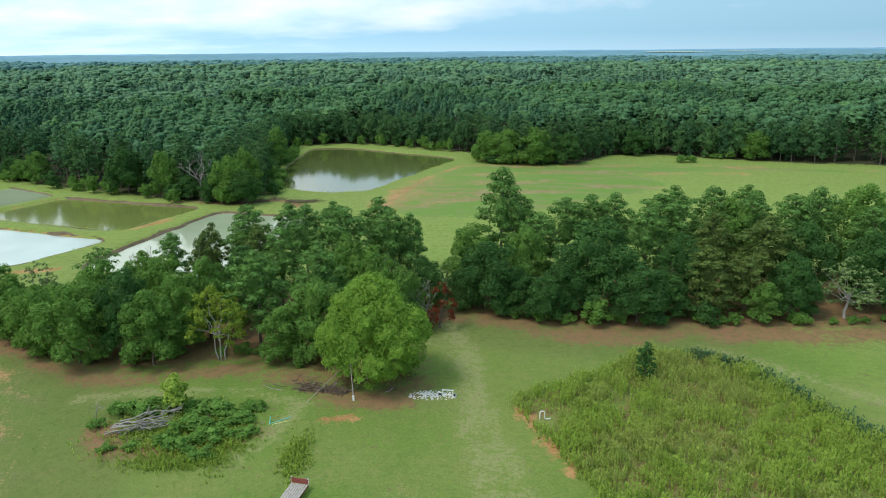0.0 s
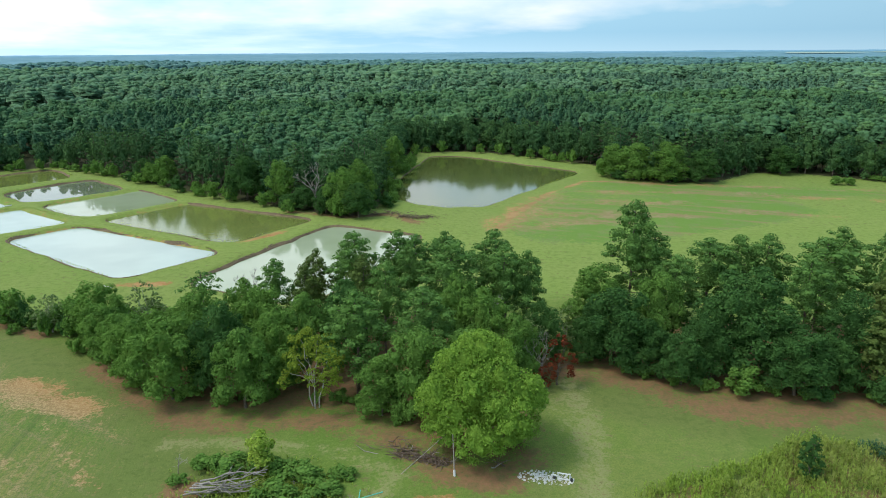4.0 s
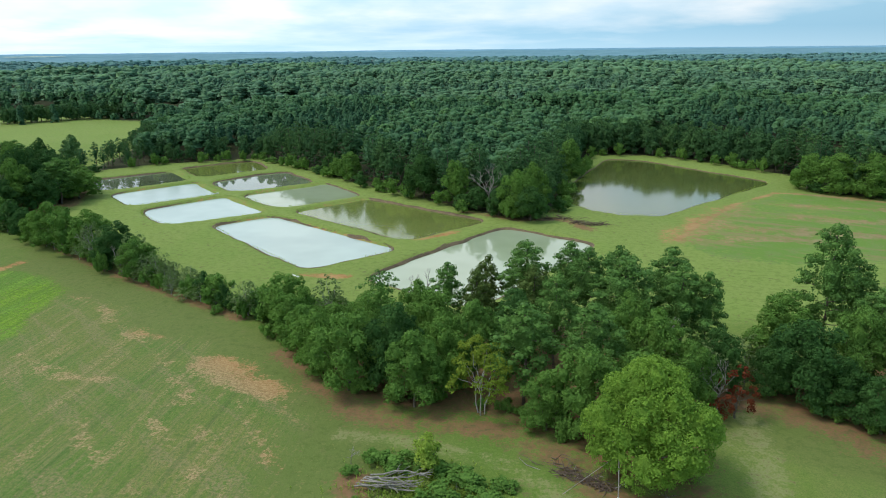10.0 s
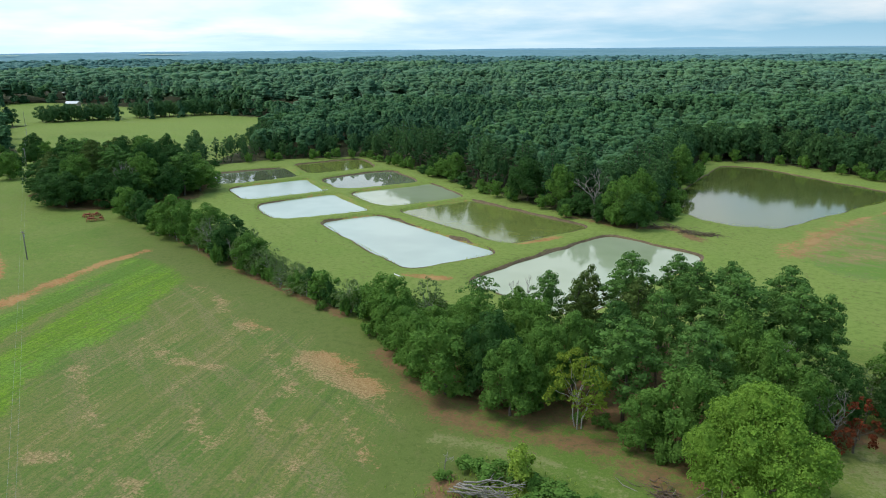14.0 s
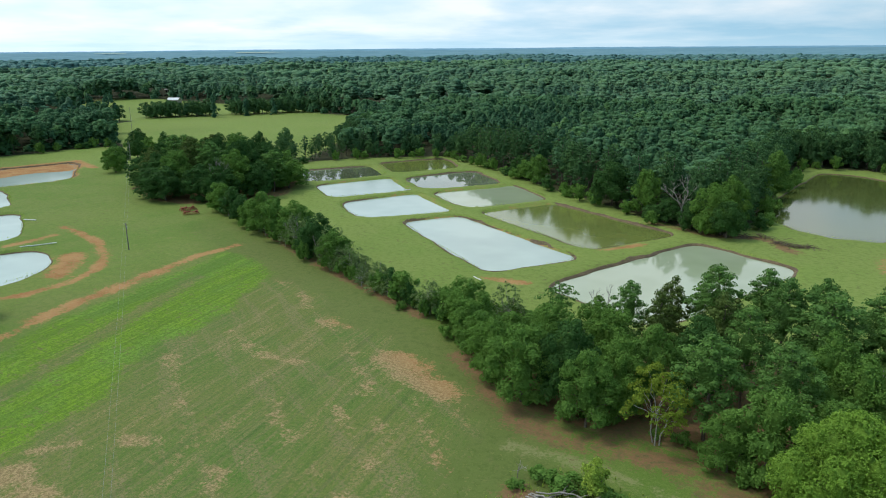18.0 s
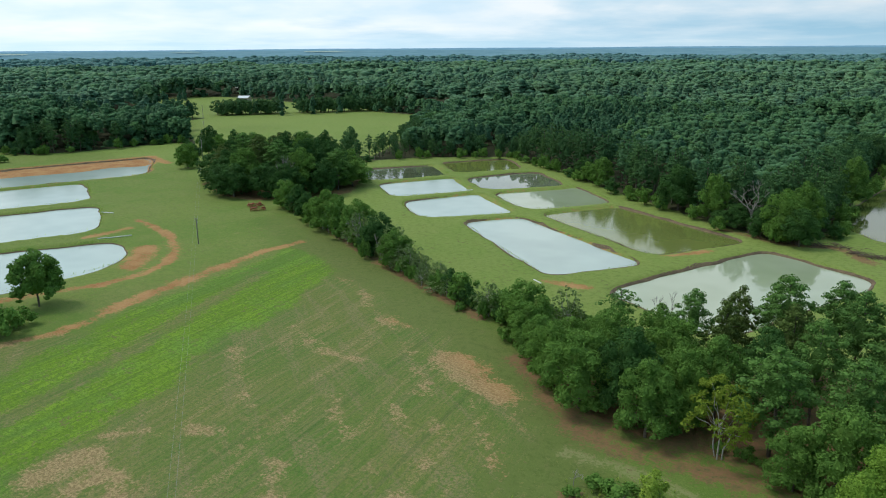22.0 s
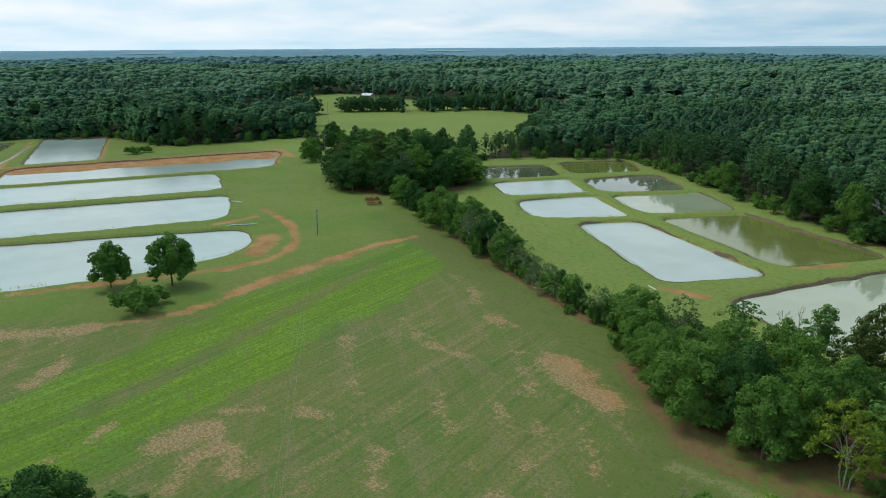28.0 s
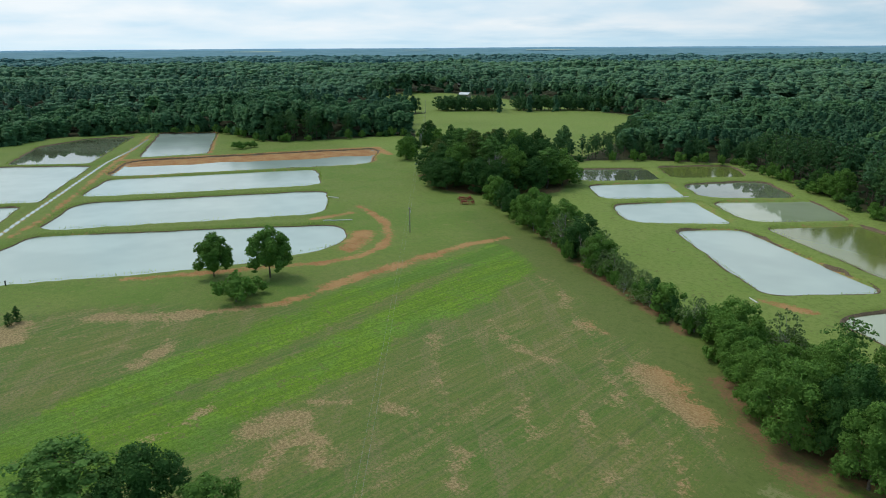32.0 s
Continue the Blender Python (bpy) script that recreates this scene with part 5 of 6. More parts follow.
def far_fields():
    """Pale clearings that break the far woods."""
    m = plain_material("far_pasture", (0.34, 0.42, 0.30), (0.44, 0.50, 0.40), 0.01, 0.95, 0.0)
    for az, r, wide, deep, z in ((-17.5, 3350, 150, 45, 31), (-22.0, 3500, 90, 30, 33), (52, 3400, 110, 40, 32), (74, 3300, 120, 40, 31), (62, 3450, 70, 30, 33)):
        a = radians(az)
        u, w = np.array((-math.sin(a), math.cos(a))), np.array((math.cos(a), math.sin(a)))
        V = []
        for k in range(28):
            t = 2 * math.pi * k / 28
            p = u * (r + math.sin(t) * deep) + w * math.cos(t) * wide * (1 + 0.15 * math.sin(3 * t + az))
            V.append((p[0], p[1], z + math.sin(t) * deep * 0.03))
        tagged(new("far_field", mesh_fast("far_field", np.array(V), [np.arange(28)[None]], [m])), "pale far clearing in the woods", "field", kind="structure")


far_fields()

# ---- things in the yard and round the ponds ----
PVC = plain_material("white_pvc", (0.78, 0.78, 0.75), (0.70, 0.70, 0.66), 4.0, 0.45, 0.0)
BLACK = plain_material("black_plastic", (0.03, 0.03, 0.03), (0.05, 0.05, 0.05), 5.0, 0.5, 0.0)
RUST = plain_material("rusty_steel", (0.26, 0.060, 0.030), (0.36, 0.105, 0.055), 3.0, 0.8, 0.2)
RED_PAINT = plain_material("faded_red_paint", (0.22, 0.050, 0.035), (0.28, 0.075, 0.050), 2.0, 0.55, 0.1)
PLANK = plain_material("weathered_planks", (0.36, 0.31, 0.27), (0.50, 0.45, 0.40), 2.5, 0.85, 0.3)
POLE_WOOD = plain_material("grey_pole_wood", (0.17, 0.155, 0.13), (0.27, 0.25, 0.215), 2.0)
STONE = plain_material("pale_rubble", (0.60, 0.58, 0.54), (0.80, 0.78, 0.73), 3.0, 0.9)
RUBBER = plain_material("black_rubber", (0.02, 0.02, 0.02), (0.035, 0.035, 0.035), 6.0, 0.8)
STEEL = plain_material("galvanised_steel", (0.40, 0.41, 0.42), (0.52, 0.53, 0.54), 4.0, 0.45, 0.1, 0.8)
WHITE_METAL = plain_material("white_metal_roof", (0.72, 0.73, 0.74), (0.80, 0.80, 0.80), 1.0, 0.5, 0.1)
WALL_TAN = plain_material("tan_board_wall", (0.34, 0.29, 0.23), (0.42, 0.37, 0.30), 1.0)
DARK = plain_material("doorway_shade", (0.02, 0.02, 0.02), (0.03, 0.03, 0.03), 1.0, 0.9, 0.0)
TEAL = plain_material("teal_pipe", (0.10, 0.48, 0.38), (0.14, 0.55, 0.45), 4.0, 0.45, 0.0)
YELLOW = plain_material("yellow_plastic", (0.62, 0.58, 0.20), (0.70, 0.66, 0.28), 4.0, 0.5, 0.0)
TWIGS = plain_material("brown_brush", (0.11, 0.075, 0.05), (0.21, 0.15, 0.11), 2.0)
WIRE = plain_material("grey_wire", (0.25, 0.26, 0.27), (0.32, 0.33, 0.34), 5.0, 0.5, 0.0, 0.6)


def rod(name, pts, r, material, parent, label="", sides=8, cap=True):
    """A round pipe or bar along points, as a part."""
    v, q = tube(pts, [r] * len(pts), sides)
    n = len(v)
    polys = [q]
    if cap:
        polys.append(np.array([list(range(sides))[::-1], list(range(n - sides, n))]))
    me = mesh_fast(name, v, polys, [material], smooth=False)
    return child(name, me, parent, label)


def block(name, size, at, material, parent, label="", bevel=0.015, turn=0.0):
    bm = bmesh.new()
    bmesh.ops.create_cube(bm, size=1)
    bmesh.ops.scale(bm, vec=size, verts=bm.verts)
    bmesh.ops.bevel(bm, geom=bm.edges[:], offset=min(bevel, min(size) * 0.3), segments=1, affect="EDGES")
    bmesh.ops.transform(bm, matrix=Matrix.Translation(at) @ Matrix.Rotation(turn, 4, "Z"), verts=bm.verts)
    return part(name, bm, material, parent, label)


def well_head():
    ob = tagged(new("well_head"), "white plastic pipe frame of a well on pale rubble", "well pipe")
    ob.matrix_basis = pose(-0.2, 87.9, 0.0, 0, 0, -8)
    for x in (0.0, 1.35):
        rod("upright", [(x, 0, -0.1), (x, 0, 0.95)], 0.075, PVC, ob)
    rod("crosspipe", [(-0.05, 0, 0.93), (1.4, 0, 0.93)], 0.075, PVC, ob)
    rod("crosspipe", [(-0.05, 0, 0.22), (1.4, 0, 0.22)], 0.075, PVC, ob)
    for x in (0.0, 1.35):
        rod("elbow", [(x - 0.11, 0, 0.93), (x + 0.11, 0, 0.93)], 0.10, PVC, ob)
    rod("outlet", [(-0.1, 0, 0.5), (-0.65, 0.1, 0.55), (-0.8, 0.1, 0.4)], 0.11, PVC, ob)
    rod("valve", [(-0.42, 0.05, 0.1), (-0.42, 0.05, 0.45)], 0.17, BLACK, ob, "black valve body")
    rod("valve", [(1.55, 0.05, 0.0), (1.55, 0.05, 0.4)], 0.16, BLACK, ob, "black valve body")


def rubble():
    rng = np.random.RandomState(2)
    V, F, n = [], [], 0
    for k in range(260):
        a, r = rng.rand() * 6.28, rng.rand() ** 0.7
        x, y = -1.6 + math.cos(a) * r * 3.4, 88 + math.sin(a) * r * 1.5
        s = 0.05 + 0.16 * rng.rand() ** 2
        v = ICO1[0] * (1 + (rng.rand(12, 1) - 0.5) * 0.5) * (s, s, s * 0.5) + (x, y, 0.1)
        V.append(v)
        F.append(ICO1[1] + n)
        n += len(v)
    tagged(new("rubble", mesh_fast("rubble", np.concatenate(V), [np.concatenate(F)], [STONE])), "pale broken concrete rubble round the well pipes", "rubble", kind="stuff")


def riser_pipe():
    ob = tagged(new("vent_pipe"), "bent white plastic pipe rising from the weeds", "pipe")
    ob.matrix_basis = pose(12.0, 81.3, 0, 0, 0, 0)
    rod("riser", [(0, 0, -0.1), (0, 0, 0.95), (0.1, 0, 1.12), (0.3, 0, 1.18), (0.52, 0, 1.1)], 0.08, PVC, ob)
    rod("spout", [(0.52, 0, 1.1), (0.6, 0, 0.95), (0.6, 0, 0.2), (0.75, 0, 0.08), (1.35, 0.05, 0.1)], 0.08, PVC, ob)


def trailer():
    ob = tagged(new("flatbed_trailer"), "flatbed trailer with weathered planks and a rusty red headboard", "trailer")
    ob.matrix_basis = pose(-15.4, 66.6, 0, 0, 0, -14)
    block("headboard", (1.95, 0.06, 0.62), (0, 0, 1.2), RED_PAINT, ob, "rusty red steel headboard")
    for x in (-0.98, 0.98):
        post = rod("corner_post", [(x, 0.02, 0.8), (x, 0.02, 1.55)], 0.04, PVC, ob, "white corner post", 6)
        block("bracket", (0.16, 0.07, 0.05), (x * 0.93, 0.0, 1.53), PVC, post)
    for k in range(7):
        block("plank", (0.235, 5.0, 0.045), (-0.84 + 0.28 * k, -2.55, 0.86), PLANK, ob)
    for x in (-0.95, 0.95):
        block("side_rail", (0.08, 5.1, 0.14), (x, -2.55, 0.76), RED_PAINT, ob)
    for y in (-0.3, -1.8, -3.3, -4.8):
        block("crossmember", (1.9, 0.08, 0.1), (0, y, 0.77), RUST, ob)
    for x in (-0.95, 0.95):
        for y in (-2.6, -3.5):
            w = rod("wheel", [(x - 0.1, y, 0.36), (x + 0.1, y, 0.36)], 0.36, RUBBER, ob, "black rubber tyre", 16)
            rod("rim", [(x - 0.115, y, 0.36), (x + 0.115, y, 0.36)], 0.19, STEEL, w, "", 12)
    rod("tongue", [(-0.5, 0.1, 0.72), (0, 1.3, 0.6)], 0.05, RUST, ob)
    rod("tongue", [(0.5, 0.1, 0.72), (0, 1.3, 0.6)], 0.05, RUST, ob)
    rod("jack", [(0, 1.2, 0.0), (0, 1.2, 0.75)], 0.04, STEEL, ob)


def brush_heap():
    """Bleached logs, vines and weeds heaped in the yard."""
    rng = np.random.RandomState(31)
    for k in range(11):
        x0, y0 = -42.5 + rng.rand() * 2.5, 77.6 + rng.rand() * 1.2
        ang = 0.22 + rng.normal() * 0.14
        ln = 4.5 + 3.0 * rng.rand()
        a = np.array((x0 + rng.rand() * 2.0, y0 + 0.2 * k * 0.5, 0.25 + 0.09 * k))
        b = a + (math.cos(ang) * ln, math.sin(ang) * ln, 0.5 + 0.5 * rng.rand())
        ob = tagged(new("log"), "bleached grey log in the brush heap", "log", "logs in the heap")
        tubes = [crooked(rng, a, b, 0.11, 0.045, 0.035, 5)]
        child("stem", limbs_mesh("stem", tubes, DEADWOOD), ob)
        tips = [crooked(rng, a + (b - a) * u, a + (b - a) * (u + 0.22) + rng.normal(size=3) * 0.5 + (0, 0, 0.4), 0.06, 0.025, 0.05, 3) for u in (0.45, 0.65, 0.8)]
        child("branch", limbs_mesh("branch", tips, DEADWOOD), ob)
    for k, (x, y, h, r) in enumerate([(-39, 83.5, 2.3, 2.6), (-36, 85.5, 2.0, 2.4), (-42, 84, 1.7, 1.8), (-33, 84.5, 2.0, 2.2), (-29.5, 83.5, 2.0, 2.6), (-31, 79.5, 2.3, 2.6),
                                      (-28, 77, 2.2, 2.4), (-31, 75, 1.9, 2.2), (-26, 81, 1.8, 2.2), (-25, 84.5, 1.5, 1.8), (-33.5, 76.5, 1.6, 1.6), (-28, 73, 1.4, 1.6),
                                      (-24, 78, 1.4, 1.6), (-43.5, 80.5, 1.2, 1.3), (-37, 75.5, 0.9, 1.3), (-40, 75, 0.8, 1.2)]):
        stand("bush", x, y, h, r, k, "vine-covered green heap of brush in the yard")
    vine = tagged(make_tree("broad", 77, 5.6, 2.3, 0.2, LEAF_WEED, size=0.3, cover=1.4, count=18, name="vine_stump", limbs=3), "bright green vine swallowing an old stump", "vine")
    vine.matrix_basis = pose(-34.9, 84.2, 0)
    for k, (x, y, s) in enumerate([(-44.5, 82.5, 0.55), (-30, 82, 0.3), (-23, 80.5, 0.22)]):
        ob = tagged(make_snag("dead_brush", 40 + k, 4.5, 0.9, DEADWOOD, 3), "tangle of grey dead brush", "brush")
        ob.matrix_basis = pose(x, y, 0)
        ob.scale = (s * 1.3, s * 1.3, s)


def loose_pipes():
    for name, a, b, mat, label in (("pipe", (-22.0, 80.6, 0.12), (-19.6, 82.2, 0.2), TEAL, "teal plastic pipe lying in the grass"),
                                   ("pipe", (-21.6, 80.5, 0.1), (-19.7, 81.3, 0.1), YELLOW, "pale yellow pipe lying in the grass"),
                                   ("pipe", (-21.9, 80.4, 0.1), (-22.0, 81.6, 0.6), TEAL, "short teal pipe sticking up from the grass"),
                                   ("pipe", (-210.0, 93.5, 0.3), (-207.2, 99.5, 0.45), PVC, "long white pipe beside a pond"),
                                   ("pipe", (-211.5, 91.5, 0.2), (-210.6, 93.8, 0.3), PVC, "short white pipe beside a pond"),
                                   ("pipe", (-245.5, 106.5, 0.25), (-241.5, 108.6, 0.3), PVC, "white pipe at the end of a pond"),
                                   ("pipe", (-179.5, 216.0, 0.1), (-178.0, 217.4, 0.2), PVC, "white drain pipe at a pond corner"),
                                   ("pipe", (-96.5, 145.2, 0.1), (-93.6, 144.0, 0.15), PVC, "white pipe lying beside a pond")):
        ob = tagged(new(name), label, "pipe", "loose pipes")
        r = 0.16 if a[0] < -50 else 0.06
        rod("tube", [a, b], r, mat, ob)
        ends = Vector(b) - Vector(a)
        rod("collar", [Vector(b) - ends * 0.03, b], r * 1.2, mat, ob)


def fallen_branches():
    rng = np.random.RandomState(9)
    for k, (x, y) in enumerate([(-20, 92), (-18, 91), (-16.5, 90.2), (-15, 90), (-19, 90), (-8, 89), (-6.5, 89.5), (-13, 89.5), (-17.5, 89.4), (-21.5, 93)]):
        ob = tagged(new("fallen_branch"), "fallen grey-brown branch under the trees", "branch", "fallen branches")
        a = np.array((x, y, 0.15))
        d = rng.normal(size=3) * (1.6, 0.8, 0.25) + (0.9 if k % 2 else -0.9, 0, 0.5)
        child("stem", limbs_mesh("stem", [crooked(rng, a, a + d * 1.6, 0.09, 0.03, 0.06, 4)], DEADWOOD if k % 3 else TWIGS), ob)
        child("brushwood", limbs_mesh("brushwood", [crooked(rng, a + d * u, a + d * (u + 0.5) + rng.normal(size=3) * 0.6, 0.04, 0.015, 0.06, 3) for u in (0.4, 0.7, 0.9, 1.1)], TWIGS), ob)
    ob = tagged(new("standing_pole"), "bleached leaning pole with a white sleeve at its foot", "pole")
    rod("shaft", [(-12.1, 86.6, -0.1), (-12.3, 87.4, 2.4), (-12.6, 88.6, 4.6)], 0.07, DEADWOOD, ob)
    rod("sleeve", [(-12.08, 86.58, 0.0), (-12.16, 86.85, 0.8)], 0.14, PVC, ob, "white plastic sleeve")
    ob = tagged(new("leaning_pole"), "long thin bleached pole leaning into the trees", "pole")
    rod("shaft", [(-18.5, 86.0, 0.0), (-13.2, 89.5, 4.2)], 0.035, DEADWOOD, ob)


def disc_harrow(x, y, turn, n):
    ob = tagged(new("disc_harrow"), "rusty red disc harrow parked on the grass", "harrow", "farm implements")
    ob.matrix_basis = pose(x, y, 0, 0, 0, turn)
    for yy in (-0.9, 0.9):
        block("gang_beam", (5.2, 0.16, 0.16), (0, yy, 0.62), RUST, ob, "", 0.02, 0.10 if yy > 0 else -0.10)
    for xx in (-2.2, -0.8, 0.8, 2.2):
        block("frame_bar", (0.14, 2.3, 0.14), (xx, 0, 0.76), RUST, ob)
    for yy in (-0.9, 0.9):
        rod("axle", [(-2.6, yy, 0.28), (2.6, yy, 0.28)], 0.05, RUST, ob)
        for k in range(n):
            xx = -2.5 + 5.0 * k / (n - 1)
            rod("disc", [(xx - 0.02, yy, 0.28), (xx + 0.04, yy, 0.28)], 0.28, RUST, ob, "", 14)
        for xx in (-1.6, 0, 1.6):
            block("hanger", (0.08, 0.1, 0.4), (xx, yy, 0.44), RUST, ob)
    rod("drawbar", [(0, -1.0, 0.9), (0, -3.0, 0.55)], 0.08, RUST, ob)
    for xx, lean in ((-1.3, 0.3), (-0.2, -0.25), (1.5, 0.45)):
        rod("wing_arm", [(xx, 0.1, 0.8), (xx * 1.6, 0.5 + lean, 1.45)], 0.09, RUST, ob)
    block("weight_tray", (2.1, 0.9, 0.30), (-1.2, 0.1, 1.0), RUST, ob, "", 0.03, 0.2)
    block("depth_plate", (0.9, 0.7, 0.5), (1.7, -0.2, 0.95), RUST, ob, "", 0.03, -0.3)


def power_line():
    spots = [(-525, 298, 10), (-409, 235, 10), (-328.5, 189, 9.5), (-185.5, 108.7, 7.4), (-46, 30, 9.2)]
    for x, y, h in spots:
        ob = tagged(new("utility_pole"), "slender grey wooden utility pole standing in grass", "utility pole", "utility poles")
        ob.matrix_basis = pose(x, y, 0, 0, 0, 119)
        v, q = tube([(0, 0, -0.5), (0, 0, h * 0.5), (0, 0, h)], [0.16, 0.14, 0.11], 8)
        child("pole", mesh_fast("pole", v, [q, np.arange(len(v) - 8, len(v))[None]], [POLE_WOOD], smooth=True), ob)
        block("crossarm", (0.09, 0.9, 0.1), (0, 0, h - 0.35), POLE_WOOD, ob)
        for s in (-0.4, 0.4):
            rod("insulator", [(0, s, h - 0.3), (0, s, h - 0.12)], 0.05, STEEL, ob)
        rod("transformer", [(0.28, 0, h - 1.6), (0.28, 0, h - 0.9)], 0.16, STEEL, ob) if h == 7.4 else None
    for (x0, y0, h0), (x1, y1, h1) in zip(spots, spots[1:]):
        d = Vector((x1 - x0, y1 - y0)).normalized()
        for s in (-0.4, 0.4):
            pts = []
            for k in range(13):
                u = k / 12
                pts.append((x0 + (x1 - x0) * u - d.y * s, y0 + (y1 - y0) * u + d.x * s, h0 + (h1 - h0) * u - 0.1 - 4 * 1.1 * u * (1 - u)))
            v, q = tube(pts, [0.012] * 13, 4)
            tagged(new("power_cable", mesh_fast("power_cable", v, [q], [WIRE])), "thin grey overhead power cable between poles", "cable", "power cables")


def barn(x, y, turn, w, d, h, label):
    ob = tagged(new("barn"), label, "barn", "far buildings")
    ob.matrix_basis = pose(x, y, 0, 0, 0, turn)
    bm = bmesh.new()
    p = [(-w / 2, -d / 2, 0), (w / 2, -d / 2, 0), (w / 2, d / 2, 0), (-w / 2, d / 2, 0), (-w / 2, -d / 2, h), (w / 2, -d / 2, h), (w / 2, d / 2, h), (-w / 2, d / 2, h),
         (-w / 2, 0, h + d * 0.22), (w / 2, 0, h + d * 0.22)]
    vs = [bm.verts.new(c) for c in p]
    for f in ((0, 1, 5, 4), (2, 3, 7, 6), (1, 2, 6, 9, 5), (3, 0, 4, 8, 7)):
        bm.faces.new([vs[i] for i in f])
    part("wall", bm, WALL_TAN, ob)
    for s in (-1, 1):
        bm = bmesh.new()
        e = [(-w / 2 - 0.5, s * (d / 2 + 0.6), h - 0.25), (w / 2 + 0.5, s * (d / 2 + 0.6), h - 0.25), (w / 2 + 0.5, 0, h + d * 0.22 + 0.08), (-w / 2 - 0.5, 0, h + d * 0.22 + 0.08)]
        a = [bm.verts.new(c) for c in e] + [bm.verts.new((c[0], c[1], c[2] + 0.12)) for c in e]
        for f in ((3, 2, 1, 0), (4, 5, 6, 7), (0, 1, 5, 4), (1, 2, 6, 5), (2, 3, 7, 6), (3, 0, 4, 7)):
            bm.faces.new([a[i] for i in f])
        part("roof", bm, WHITE_METAL, ob, "white metal roof sheet")
    # near-black panels on the wall stand in for shade inside the doorways
    for k in range(3):
        block("dark_doorway", (w * 0.2, 0.12, h * 0.75), (-w * 0.3 + w * 0.3 * k, -d / 2 - 0.05, h * 0.375), DARK, ob)


def debris():
    rng = np.random.RandomState(17)
    for k, (x, y, r) in enumerate([(-52, 222.5, 3.4), (-47, 219, 3.0), (-43, 217, 2.6), (-40, 219, 2.4), (-57, 220, 2.6), (-62, 218.5, 2.2), (-68, 219.5, 2.0), (-75, 222, 1.8), (-16.5, 89.6, 1.7), (-14.2, 89.0, 1.3), (-18.6, 90.4, 1.3)]):
        pile = tagged(new("brush_pile"), "brown heap of cut brush beside a pond" if y > 150 else "brown tangle of fallen brush under the yard trees", "brush pile", "brush piles")
        tubes = []
        for j in range(80):
            a = np.array((x, y, 0.1)) + rng.normal(size=3) * (r * 0.5, r * 0.35, 0.3)
            a[2] = abs(a[2])
            tubes.append(crooked(rng, a, a + rng.normal(size=3) * (1.1, 0.8, 0.35), 0.07, 0.02, 0.05, 2))
        for t in tubes[:10]:
            child("branch", limbs_mesh("branch", [t], TWIGS), pile)
        tagged(child("brushwood", limbs_mesh("brushwood", tubes[10:], TWIGS), pile), kind="stuff")


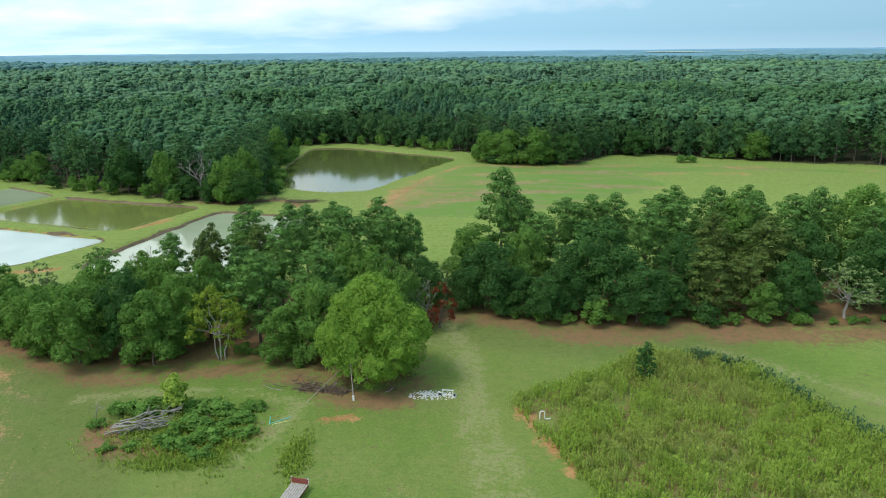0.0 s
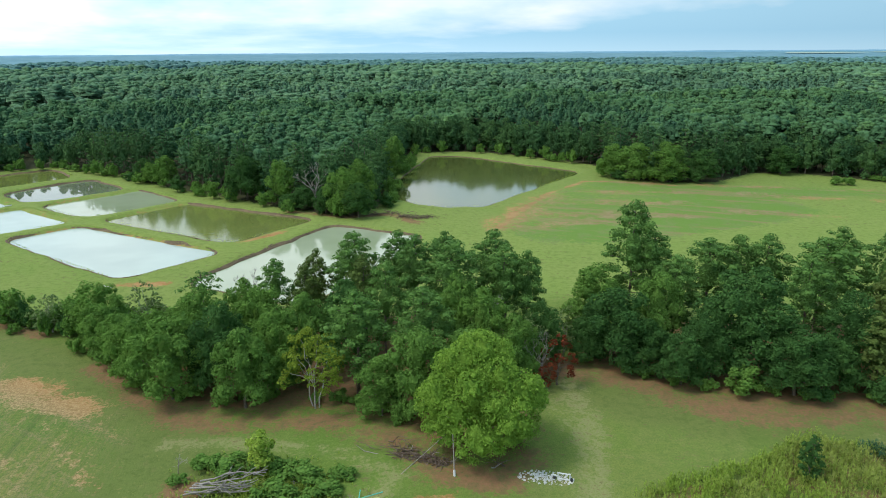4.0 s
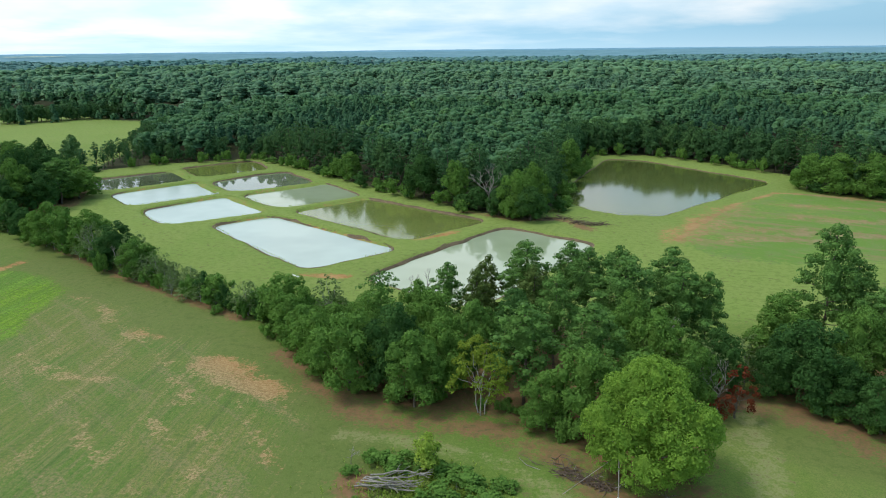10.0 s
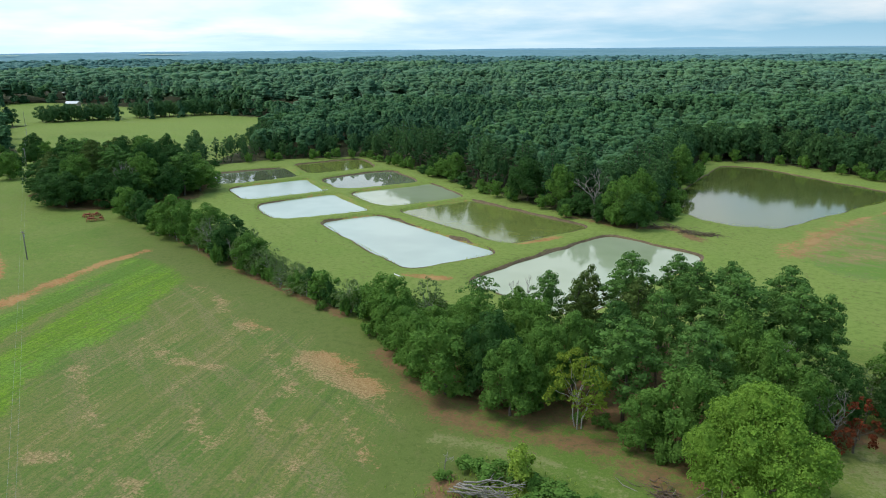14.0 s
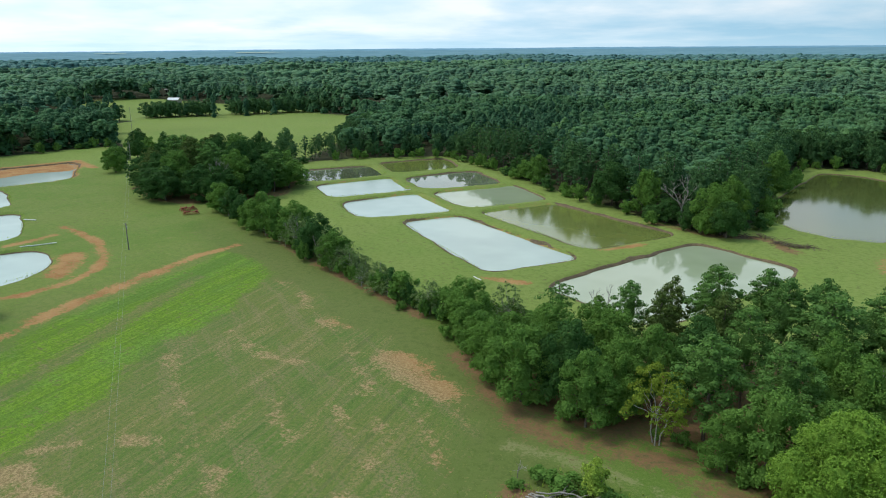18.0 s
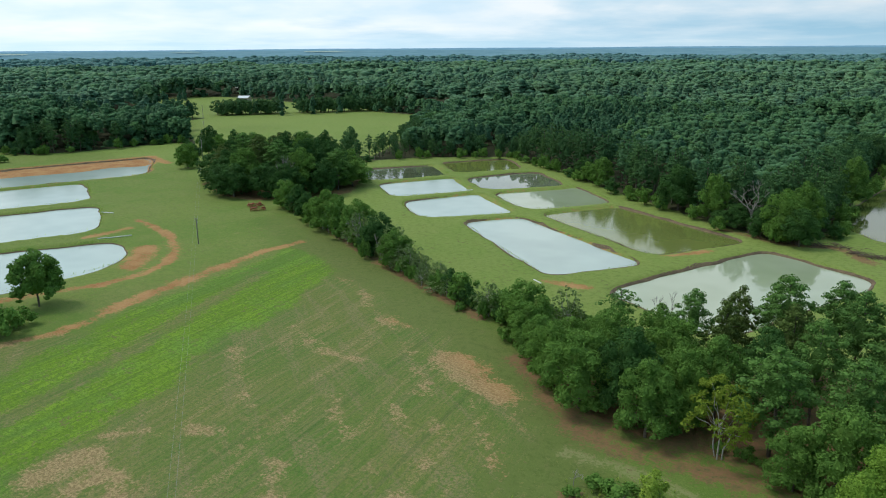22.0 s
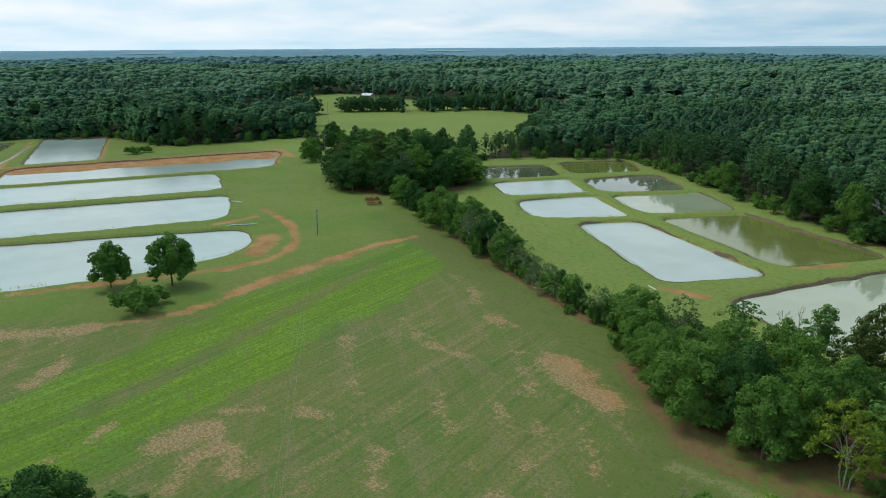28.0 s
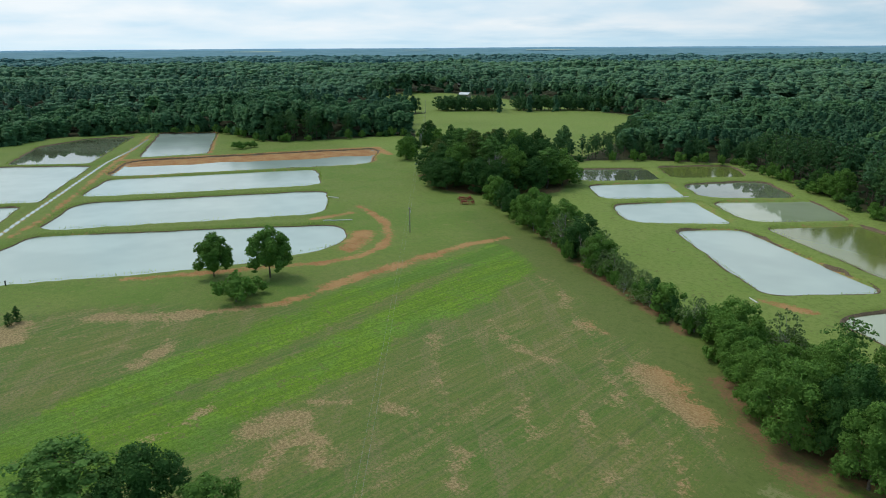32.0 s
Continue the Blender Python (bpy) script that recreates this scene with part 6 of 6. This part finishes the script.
def weed_plot():
    """Waist-high weeds on the fallow plot, and tufts along banks and in the yard."""
    rng = np.random.RandomState(41)
    plot = round_poly([(9, 87), (22, 93.5), (30.5, 101.5), (38, 100), (44, 95), (50, 79), (56, 65), (48, 50), (16, 50), (16, 66), (13.5, 73)], 2.0, 3)

    def plants(P, height, leaves, size, tint, name, label, spread=0.16, material=None):
        """Upright leafy stalks: narrow leaves that stand out and up round each stem."""
        n = len(P)
        m = n * leaves
        i = np.repeat(np.arange(n), leaves)
        u = rng.rand(m) ** 0.8
        h = height[i]
        lean = (rng.normal(size=(n, 2)) * 0.12)[i] * (u * h)[:, None]
        ang = rng.rand(m) * 6.283
        out = np.column_stack([np.cos(ang), np.sin(ang)])
        c = np.column_stack([P[i] + lean + out * (spread * h * (1.15 - 0.75 * u) * rng.rand(m))[:, None], u * h])
        a = np.column_stack([out * (0.35 + 0.4 * rng.rand(m))[:, None], 0.4 + 0.8 * rng.rand(m)])
        a /= np.linalg.norm(a, axis=1)[:, None]
        b = np.column_stack([-out[:, 1], out[:, 0], (rng.rand(m) - 0.5) * 0.6])
        s = (size * (0.5 + 0.8 * rng.rand(m)))[:, None]
        V = np.stack([c + a * s, c + b * s * 0.30, c - a * s * 0.6, c - b * s * 0.30], 1).reshape(-1, 3)
        me = mesh_fast(name, V, [np.arange(4 * m).reshape(-1, 4)], [material or LEAF_WEED], tint=np.repeat(tint[i], 4))
        tagged(new(name, me), label, "weeds", kind="stuff")

    lo, hi = plot.min(0), plot.max(0)
    P = lo + rng.rand(26000, 2) * (hi - lo)
    P = P[inside(P, plot)]
    P = P[np.linalg.norm(P - (12.4, 81.0), axis=1) > 1.9]
    thin = 0.35 * value_noise(P, 5) + 0.75 * value_noise(P + 31, 1.5)
    P = P[rng.rand(len(P)) < 0.32 + 0.75 * smooth(thin, 0.32, 0.66)]
    h = 0.55 + 1.6 * value_noise(P + 31, 1.5) * (0.65 + 0.6 * rng.rand(len(P)))
    plants(P, h, 14, 0.19, np.clip(value_noise(P + 50, 6) * 1.2 - 0.6 + 0.5 * rng.rand(len(P)) + 0.5 * smooth(h, 1.0, 0.5), 0, 1), "weeds", "waist-high yellow-green weeds covering a fallow plot")
    # taller rank weeds round the plot's rim, brambles on its east side
    rim = np.concatenate([plot, plot[:1]])
    d = np.linalg.norm(np.diff(rim, axis=0), axis=1)
    k = rng.choice(len(d), 1200, p=d / d.sum())
    R = rim[k] + (rim[k + 1] - rim[k]) * rng.rand(1200, 1) + rng.normal(size=(1200, 2)) * 0.5
    R = R[np.linalg.norm(R - (12.4, 81.0), axis=1) > 1.7]
    plants(R, 0.6 + 0.8 * rng.rand(len(R)), 14, 0.2, 0.25 * rng.rand(len(R)), "weeds", "rank weeds along the edge of the plot")
    E = np.array([(38, 100), (44, 95), (50, 79), (56, 65)], float)
    k = rng.randint(0, 3, 900)
    R = E[k] + (E[k + 1] - E[k]) * rng.rand(900, 1) + rng.normal(size=(900, 2)) * 0.9
    plants(R, 0.7 + 0.7 * rng.rand(900), 14, 0.2, np.zeros(900), "brambles", "dark green brambles along the plot's far edge", 0.35, LEAF_WOODS)
    # the yard round the brush heap
    Y = np.array((-33, 79.0)) + rng.normal(size=(1500, 2)) * (4.2, 3.2)
    plants(Y, 0.2 + 0.6 * rng.rand(1500), 14, 0.16, 0.2 * rng.rand(1500), "weeds", "rank green weeds round the brush heap", 0.3)
    Y = np.concatenate([np.array((-17.2, 73)) + rng.normal(size=(700, 2)) * (0.8, 2.2), np.array((-26.5, 76)) + rng.normal(size=(900, 2)) * (1.5, 3.0), np.array((-31, 72)) + rng.normal(size=(700, 2)) * (2.4, 0.9)])
    plants(Y, 0.25 + 0.5 * rng.rand(2300), 14, 0.16, 0.25 * rng.rand(2300), "weeds", "tufts of rank grass between heap and trailer", 0.2)
    # fringe along pond banks
    B = []
    for key, outline in OUTLINES.items():
        ring = np.concatenate([outline, outline[:1]])
        d = np.linalg.norm(np.diff(ring, axis=0), axis=1)
        n = int(d.sum() * 2.6)
        k = rng.choice(len(d), n, p=d / d.sum())
        Q = ring[k] + (ring[k + 1] - ring[k]) * rng.rand(n, 1)
        c = outline.mean(0)
        Q = Q + (Q - c) / np.linalg.norm(Q - c, axis=1)[:, None] * (0.3 + 0.8 * rng.rand(n, 1))
        B.append(Q[value_noise(Q, 9) + 0.3 * rng.rand(len(Q)) > 0.6])
    B = np.concatenate(B)
    rush = 0.6 * smooth(B[:, 0], -170, -180) * smooth(B[:, 1], 130, 120)
    plants(B, 0.08 + (0.25 + rush) * rng.rand(len(B)), 6, 0.17, 0.35 * rng.rand(len(B)), "bank_grass", "rank grass fringe along the pond banks")


well_head()
rubble()
riser_pipe()
trailer()
brush_heap()
loose_pipes()
fallen_branches()
disc_harrow(-216, 146.5, 78, 8)
disc_harrow(-209.5, 143.5, 58, 8)
power_line()
barn(-652, 414, 30, 11, 8, 4, "long low barn with a white metal roof")
barn(-830, 520, 20, 12, 8, 3.5, "small far house with a white roof")
debris()
weed_plot()
post = tagged(new("standpipe"), "dark standpipe at the pond's edge", "standpipe")
post.matrix_basis = pose(-189.5, 5.6, -0.6)
rod("pipe", [(0, 0, -0.6), (0, 0, 1.7)], 0.16, BLACK, post)
rod("cap", [(0, 0, 1.7), (0, 0, 1.85)], 0.22, BLACK, post)
